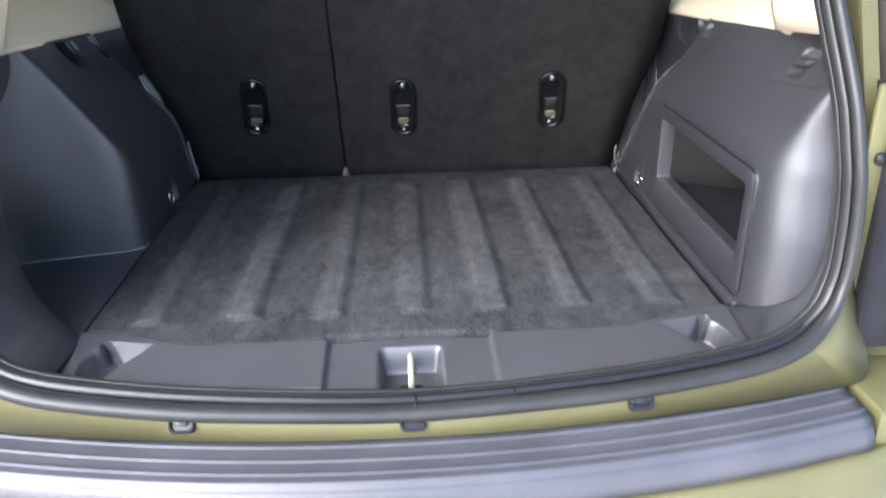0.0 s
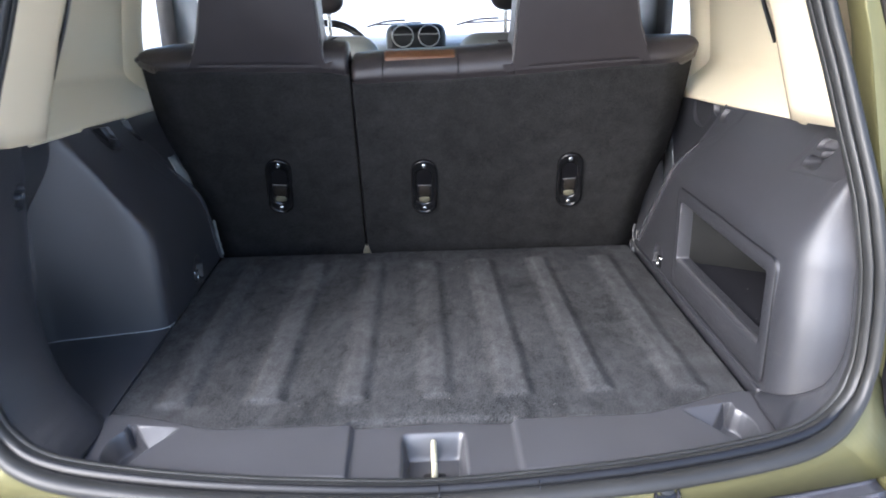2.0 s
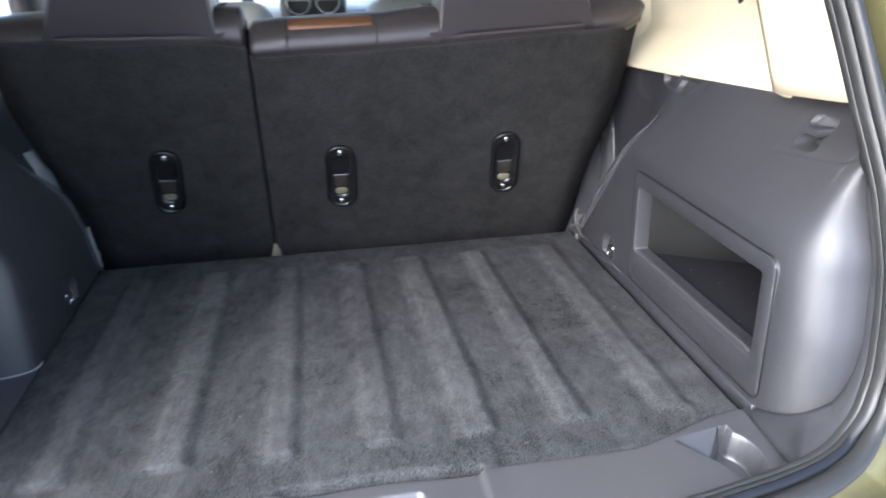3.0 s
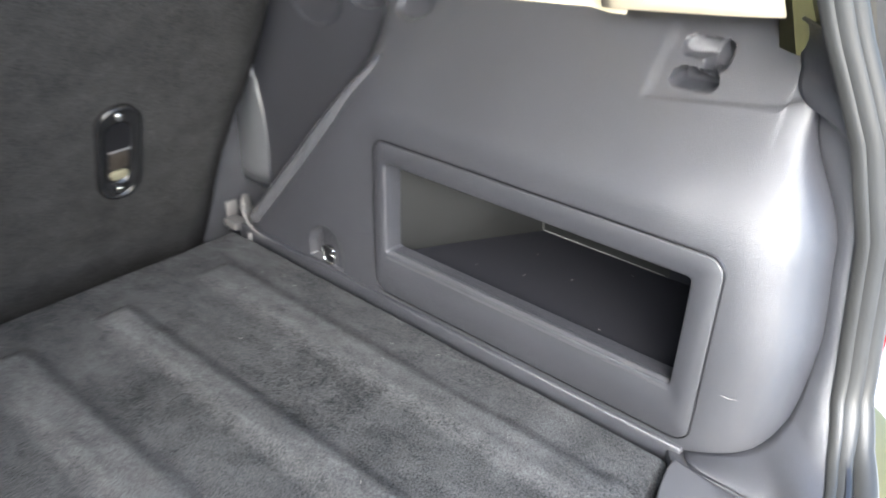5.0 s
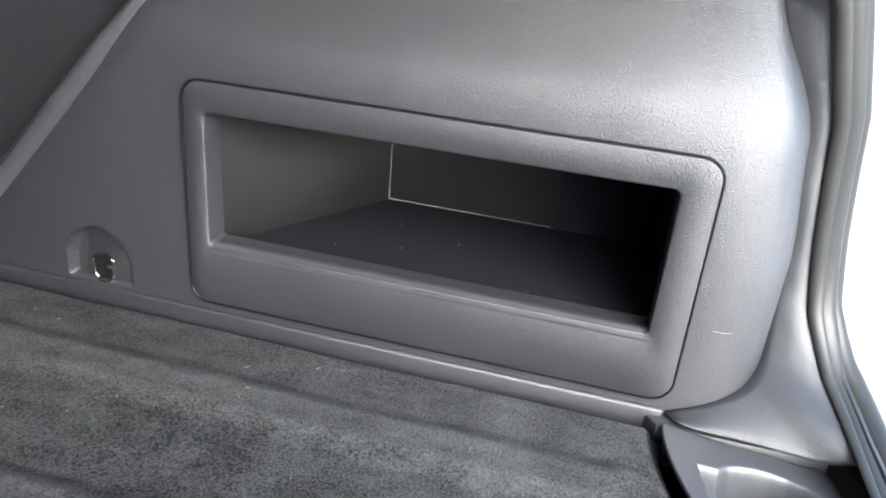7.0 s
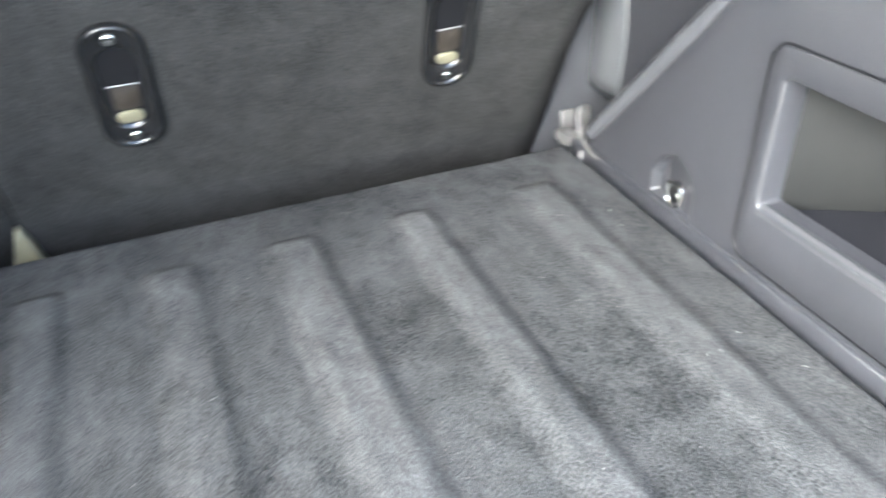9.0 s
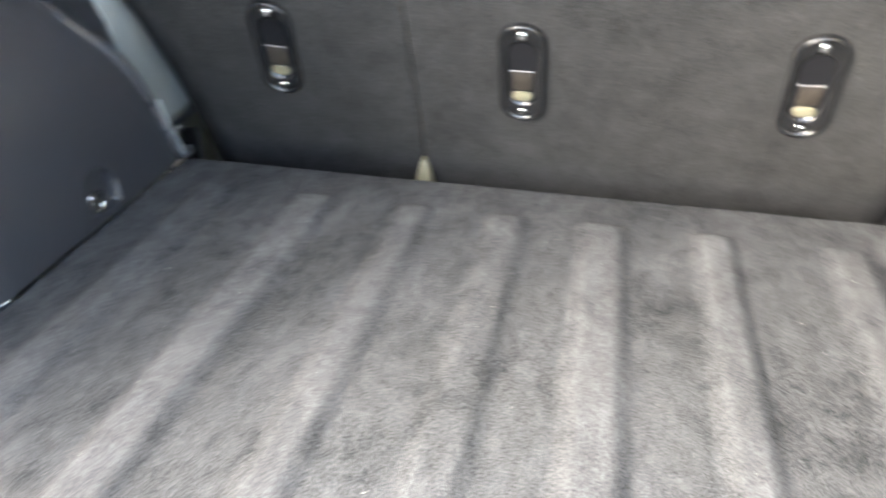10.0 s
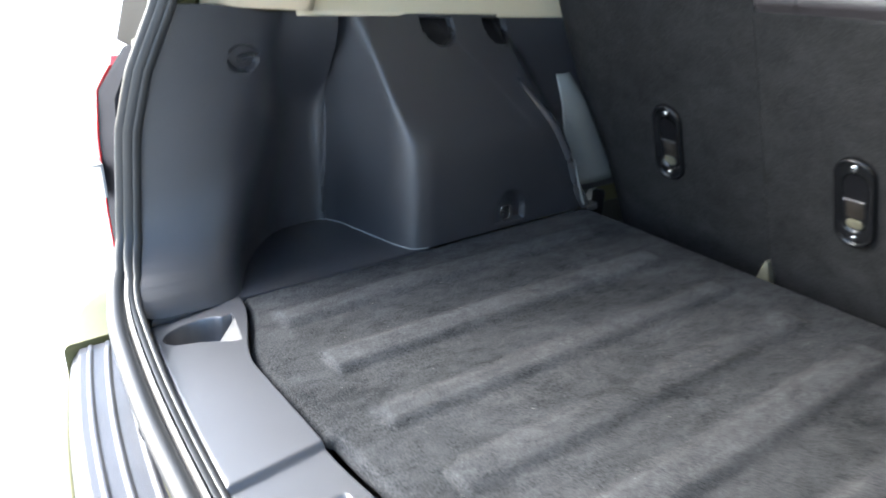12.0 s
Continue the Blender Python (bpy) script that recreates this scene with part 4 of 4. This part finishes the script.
SIDE = [(-0.12, 0.566), (0.0, 0.568), (0.08, 0.573), (0.16, 0.587), (0.22, 0.602), (0.30, 0.612), (0.40, 0.614), (0.56, 0.612)]


def outer_x(v, sign):
    """How far a seat back reaches outward at a height."""
    return sign * (along(SIDE, v) + (0.006 if sign < 0 else 0.0))


def bezel_anchor(seat, m):
    """A child-seat anchor on a seat back: a glossy oval bezel with a raised rim, two screws, a bar and an ivory tongue in its well."""
    rings = [(0.031, 0.081, 0.0), (0.031, 0.081, 0.0055), (0.0298, 0.0798, 0.0078), (0.0275, 0.0775, 0.0088), (0.0252, 0.0752, 0.008), (0.0236, 0.0736, 0.0056),
             (0.0215, 0.0545, 0.0054), (0.0203, 0.0533, 0.0046), (0.0172, 0.0502, 0.0004)]
    loops = [[(a, b, d) for a, b in round_rect(-w, -h, w, h, w * 0.985, 8)] for w, h, d in rings]
    k = len(loops[0])
    faces = [(i * k + j, i * k + (j + 1) % k, (i + 1) * k + (j + 1) % k, (i + 1) * k + j) for i in range(len(loops) - 1) for j in range(k)]
    bm = mesh([v for l in loops for v in l], faces)
    bm.transform(m)
    bez = part("anchor_bezel", bm, BEZEL, seat, "glossy black child-seat anchor bezel", angle=50)
    part("anchor_well", prism(round_rect(-0.018, -0.051, 0.018, 0.051, 0.0175), 0.0003, 0.0014, 0.0, 1, m), BLACK, bez)
    part("anchor_plate", prism(round_rect(-0.0125, -0.028, 0.0135, 0.004, 0.004), 0.0012, 0.0028, 0.0008, 2, m), BROWN, bez, "brown plate behind the anchor bar")
    part("anchor_pad", prism(round_rect(-0.013, -0.046, 0.013, -0.031, 0.006), 0.001, 0.004, 0.0015, 3, m), DULL_IVORY, bez, "ivory tongue in the anchor bezel")
    part("anchor_bar", tube([m @ Vector((-0.016, 0.006, 0.0042)), m @ Vector((0.016, 0.006, 0.0042))], 0.001, 8), ZINC, bez, "thin bright anchor bar")
    for v in (-0.0645, 0.0645):
        screw = lathe([(0.0064, 0.0055), (0.0062, 0.0072), (0.005, 0.0082), (0.0026, 0.0078), (0.0001, 0.0062)], m @ Matrix.Translation((0, v, 0)), 14)
        part("screw", screw, CHROME, bez, "bright round screw head")


def seat_back(inner, sign, label, rest, slots, felt_top, top, seams, back=0.0):
    """A rear seat back from its inner edge outward: felt panel, leather cushion with a rolled top, headrest and anchors."""
    seat_m = Matrix.Translation((0, back, 0)) @ SEAT_M
    ob = thing("rear_seat_back", label, "seat back", "rear seat backs", at=((inner + sign * 0.6) / 2, SEAT_Y, 0.72))

    def felt(u, v):
        x = inner + (outer_x(-0.12 + 0.6 * v, sign) - inner) * u
        f = along(felt_top, x)
        h = -0.12 + (f + 0.12) * v
        x = inner + (outer_x(h, sign) - inner) * u
        side = max(0.0, 1 - (abs(outer_x(h, sign)) - abs(x)) / 0.085)
        d = 0.05 * side ** 2 + 0.004 * max(0.0, 1 - abs(x - inner) / 0.005) ** 2 + 0.005 * step(f - 0.008, f, h)
        d += 0.0012 * noise.noise((x * 9, h * 9, 4))
        return tuple(seat_m @ Vector((x, h, d)))
    us = span(0, 0.03, 6) + span(0.04, 0.74, 26) + span(0.755, 1, 24)
    part("back_panel", grid(felt, us, span(0, 0.97, 40) + span(0.975, 1, 4)), SEATBACK, ob, "dark felt back panel", solid=0.006, offset=-1 if sign > 0 else 1)
    body = [(inner + sign * 0.003, -0.12)] + [(outer_x(v, sign) - sign * 0.002, v) for v in span(-0.12, 0.46, 20)] + [(inner + sign * 0.003, 0.44)]
    part("cushion", prism(body if sign > 0 else body[::-1], 0.05, 0.115, 0.012, 3, seat_m), LEATHER, ob, "black leather cushion")
    end = outer_x(0.5, sign) + sign * 0.006

    def roll_at(x, k):
        """The rolled top edge in section, from the felt's edge over the crown and down the front."""
        f, t = along(felt_top, x), along(top, x)
        h, d = ((f - 0.02, 0.004), (f - 0.002, 0.0015), (f + 0.3 * (t - f), -0.0035), (f + 0.62 * (t - f), 0.002), (t - 0.005, 0.014), (t, 0.032), (t - 0.001, 0.06), (t - 0.01, 0.09), (t - 0.035, 0.11), (t - 0.09, 0.112))[k]
        return h, d

    def roll(u, k):
        x = inner + (end - inner) * u
        h, d = roll_at(x, k)
        side = max(0.0, 1 - (abs(end) - abs(x)) / 0.09)
        d += 0.045 * side ** 2 * step(6, 2, k)
        near = min(abs(x - inner) * 1.4, abs(end - x) * 0.8)
        e = 1 - math.sqrt(max(0.0, 1 - max(0.0, 1 - near / 0.016) ** 2))
        return tuple(seat_m @ Vector((x, h - 0.016 * e * step(0, 5, k), d + (0.05 - d) * 0.55 * e)))
    ks = list(range(10))
    ends = span(0, 0.05, 10)
    sheet = grid(roll, ends + span(0.06, 0.94, 40) + [1 - u for u in ends[::-1]], ks)
    bmesh.ops.subdivide_edges(sheet, edges=[e for e in sheet.edges if abs(e.verts[0].index // 10 - e.verts[1].index // 10) == 0], cuts=1, smooth=1.0)
    part("top_roll", sheet, LEATHER, ob, "rolled black leather top edge", angle=80, solid=0.003, offset=-1 if sign > 0 else 1)
    a, b = rest
    k = 1 if a > 0 else -1
    lo, hi = (a, b) if k > 0 else (-b, -a)
    low = lambda x: along(felt_top, x) + 0.002
    shape = [(hi + 0.022, low(k * hi)), (hi + 0.007, low(k * hi) + 0.016), (hi - 0.002, 0.53), (hi - 0.024, 0.58), (hi - 0.046, 0.66), (hi - 0.06, 0.74), (hi - 0.09, 0.79), (lo + 0.13, 0.80), (lo + 0.04, 0.79), (lo + 0.012, 0.74), (lo + 0.002, 0.64), (lo - 0.001, 0.54), (lo - 0.006, low(k * lo) + 0.016), (lo - 0.02, low(k * lo))]
    shape = [(p.x, p.y) for p in smooth_path([(k * x, y, 0) for x, y in shape], 5)]
    hr = part("headrest", prism(shape, -0.0045, 0.11, 0.022, 4, seat_m), LEATHER, ob, "black leather headrest")
    for line in (((hi + 0.003, 0.5), (hi - 0.001, 0.53), (hi - 0.021, 0.58), (hi - 0.043, 0.66), (hi - 0.057, 0.74)), ((lo - 0.003, 0.5), (lo - 0.003, 0.54), (lo - 0.001, 0.64), (lo + 0.009, 0.74))):
        part("piping", tube([seat_m @ Vector((k * x, y, 0.006)) for x, y in line], 0.0022, 6), THREAD, hr, "pale piping")
    for x in seams:
        part("seam", tube([seat_m @ Vector((x, h, d - 0.0012)) for h, d in [roll_at(x, k) for k in range(1, 7)]], 0.0013, 6), BLACK, ob)
    for x, lift, turn in slots:
        bezel_anchor(ob, seat_m @ Matrix.Translation((x, 0.172 + lift, 0)) @ pose(0, 0, 0, 0, 0, turn) @ Matrix.Diagonal((1, 1, -1, 1)))
    return ob


seat_back(-0.1545, -1, "black leather rear seat back, narrow section with one anchor", (-0.487, -0.212), ((-0.352, 0.006, -4.5),),
          [(-0.62, 0.503), (-0.475, 0.496), (-0.27, 0.49), (-0.2, 0.487), (-0.1545, 0.476)], [(-0.62, 0.514), (-0.55, 0.523), (-0.48, 0.528), (-0.22, 0.526), (-0.1545, 0.522)], (-0.478, -0.217), 0.016)
wide = seat_back(-0.1525, 1, "black leather rear seat back, wide section with two anchors", (0.205, 0.488), ((0.001, -0.003, 0), (0.357, 0.005, 3)),
                 [(-0.1525, 0.458), (0.08, 0.466), (0.205, 0.471), (0.43, 0.486), (0.62, 0.494)], [(-0.1525, 0.493), (-0.08, 0.5), (0.08, 0.504), (0.2, 0.511), (0.49, 0.521), (0.62, 0.521)], (-0.082, 0.082, 0.205, 0.484))
# tan piece added to colour in the warm reflection on the leather roll
part("top_sheen", rbox((-0.079, 0.49, 0.022), (0.079, 0.5045, 0.06), 0.007, 3, SEAT_M), WARM_SHEEN, wide, "tan piece for the warm reflection on top of the seat back")
hinge = part("hinge_cover", prism([(-0.174, 0.675), (-0.134, 0.675), (-0.15, 0.735), (-0.157, 0.735)], -2.19, -2.172, 0.003, 2, Matrix(((1, 0, 0, 0), (0, 0, -1, 0), (0, 1, 0, 0), (0, 0, 0, 1)))), DULL_IVORY)
tagged(hinge, "pale hinge cover between the two seat backs", "hinge cover")
for s in (-1, 1):
    br = thing("seat_latch_bracket", "pale steel seat hinge bracket at the carpet corner", "bracket", "seat hinge brackets", at=(s * 0.55, 2.1, 0.72))
    part("bracket_tongue", sweep(smooth_path([(s * 0.588, 2.165, 0.75), (s * 0.566, 2.125, 0.746), (s * 0.538, 2.085, 0.744), (s * 0.513, 2.045, 0.746)], 5), [(-0.006, -0.005), (0.006, -0.005), (0.008, 0.0), (0.006, 0.005), (-0.006, 0.005), (-0.008, 0.0)]), ZINC, br)
    part("bracket_plate", rbox((min(s * 0.552, s * 0.572), 2.168, 0.70), (max(s * 0.552, s * 0.572), 2.172, 0.752), 0.001, 1), ZINC, br)
    part("bracket_cap", rbox((min(s * 0.53, s * 0.556), 2.115, 0.722), (max(s * 0.53, s * 0.556), 2.15, 0.738), 0.005), ZINC, br)
    if s < 0:
        part("bracket_arm", prism([(-0.55, 0.69), (-0.521, 0.69), (-0.519, 0.762), (-0.526, 0.768), (-0.542, 0.766), (-0.549, 0.758)], -2.152, -2.142, 0.003, 2, Matrix(((1, 0, 0, 0), (0, 0, -1, 0), (0, 1, 0, 0), (0, 0, 0, 1)))), BLACK, br, "dark hinge arm")

# ---------- front cabin ----------
for s in (-1, 1):
    fs = thing("front_seat", "black leather front seat with a headrest on steel posts", "seat", "front seats", at=(s * 0.37, 2.9, 0.6))
    part("backrest", rbox((s * 0.37 - 0.24, 2.86, 0.55), (s * 0.37 + 0.24, 3.02, 1.215), 0.075, 5), GREYDASH, fs, "grey leather backrest")
    part("headrest", rbox((s * 0.37 - 0.125, 2.9, 1.285), (s * 0.37 + 0.125, 3.02, 1.5), 0.045, 4), LEATHER, fs, "black leather headrest")
    for dx in (-0.075, 0.075):
        part("headrest_post", tube([(s * 0.37 + dx, 2.95, 1.19), (s * 0.37 + dx, 2.95, 1.3)], 0.007), CHROME, fs)
dash = thing("dashboard", "grey dashboard with two round centre vents", "dashboard", at=(0, 3.7, 1.0))
part("dash_top", rbox((-0.7, 3.64, 0.9), (0.7, 4.3, 1.13), 0.05, 4), GREYDASH, dash)
part("centre_bezel", rbox((-0.135, 3.585, 1.0), (0.118, 3.7, 1.215), 0.04, 5), BLACK, dash, "black centre bezel")
for x in (-0.063, 0.046):
    m = Matrix.Translation((x, 3.583, 1.168)) @ pose(0, 0, 0, 90)
    v_ = part("vent_ring", lathe([(0.046, 0.0), (0.046, 0.006), (0.0435, 0.009), (0.041, 0.0)], m, 28), SILVER, dash, "bright ring of a round vent")
    part("vent_slat", rbox((x - 0.04, 3.58, 1.172), (x + 0.04, 3.584, 1.178), 0.001, 1), GREYDASH, v_)
for x0, x1 in ((-0.26, -0.06), (0.2, 0.42)):
    wp = thing("wiper", "black windscreen wiper at the foot of the screen", "wiper", "wipers", at=(x0, 4.36, 1.1))
    part("wiper_arm", tube(smooth_path([(x0, 4.37, 1.17), ((x0 + x1) / 2, 4.36, 1.195), (x1, 4.35, 1.2)], 5), 0.005), BLACK, wp)
    part("wiper_blade", tube([(x0 + 0.05, 4.345, 1.18), (x1 + 0.08, 4.335, 1.188)], 0.004), BLACK, wp)
wheel = thing("steering_wheel", "black steering wheel behind the front seat", "steering wheel", at=(-0.37, 3.45, 1.1))
wm = Matrix.Translation((-0.37, 3.42, 1.06)) @ pose(0, 0, 0, 65)
part("wheel_rim", tube([wm @ Vector((0.19 * math.cos(a), 0.19 * math.sin(a), 0)) for a in [2 * math.pi * i / 32 for i in range(32)]], 0.015, 10, closed=True), BLACK, wheel)
part("wheel_hub", lathe([(0.08, 0), (0.075, 0.03), (0.0001, 0.04)], wm, 20), BLACK, wheel)


# ---------- lint ----------
rng = random.Random(11)


def lint(places, label):
    """Pale specks and curled fibres lying on a floor."""
    bm = bmesh.new()
    for x, y, z in places:
        turn, l = rng.uniform(0, 6.3), rng.choice((0.0009, 0.0012, 0.0016, 0.002, 0.003, 0.005))
        d = Vector((math.cos(turn), math.sin(turn), 0)) * l
        c, bend = Vector((x, y, z)), Vector((-d.y, d.x, 0)) * rng.uniform(-0.5, 0.5)
        piece = tube([c - d * 0.5, c + bend * 0.5 + Vector((0, 0, 0.0006)), c + d * 0.5], 0.0003, 5)
        me = bpy.data.meshes.new("fibre")
        piece.to_mesh(me)
        piece.free()
        bm.from_mesh(me)
        bpy.data.meshes.remove(me)
    ob = part("lint", bm, THREAD)
    return tagged(ob, label, "lint", kind="stuff")


spots = []
while len(spots) < 70:
    u, v = rng.uniform(-0.97, 0.97), rng.uniform(0.02, 0.92)
    x, y, z = carpet_point(u, v)
    spots.append((x, y, z + 0.0006))
lint(spots, "small pale lint specks scattered on the charcoal carpet")
lint([(0.60, 1.60, 0.8206), (0.655, 1.618, 0.8206), (0.63, 1.55, 0.8206), (0.56, 1.47, 0.8206), (0.69, 1.50, 0.8206), (0.58, 1.66, 0.8206)], "pale lint fibres on the felt floor of the bin")
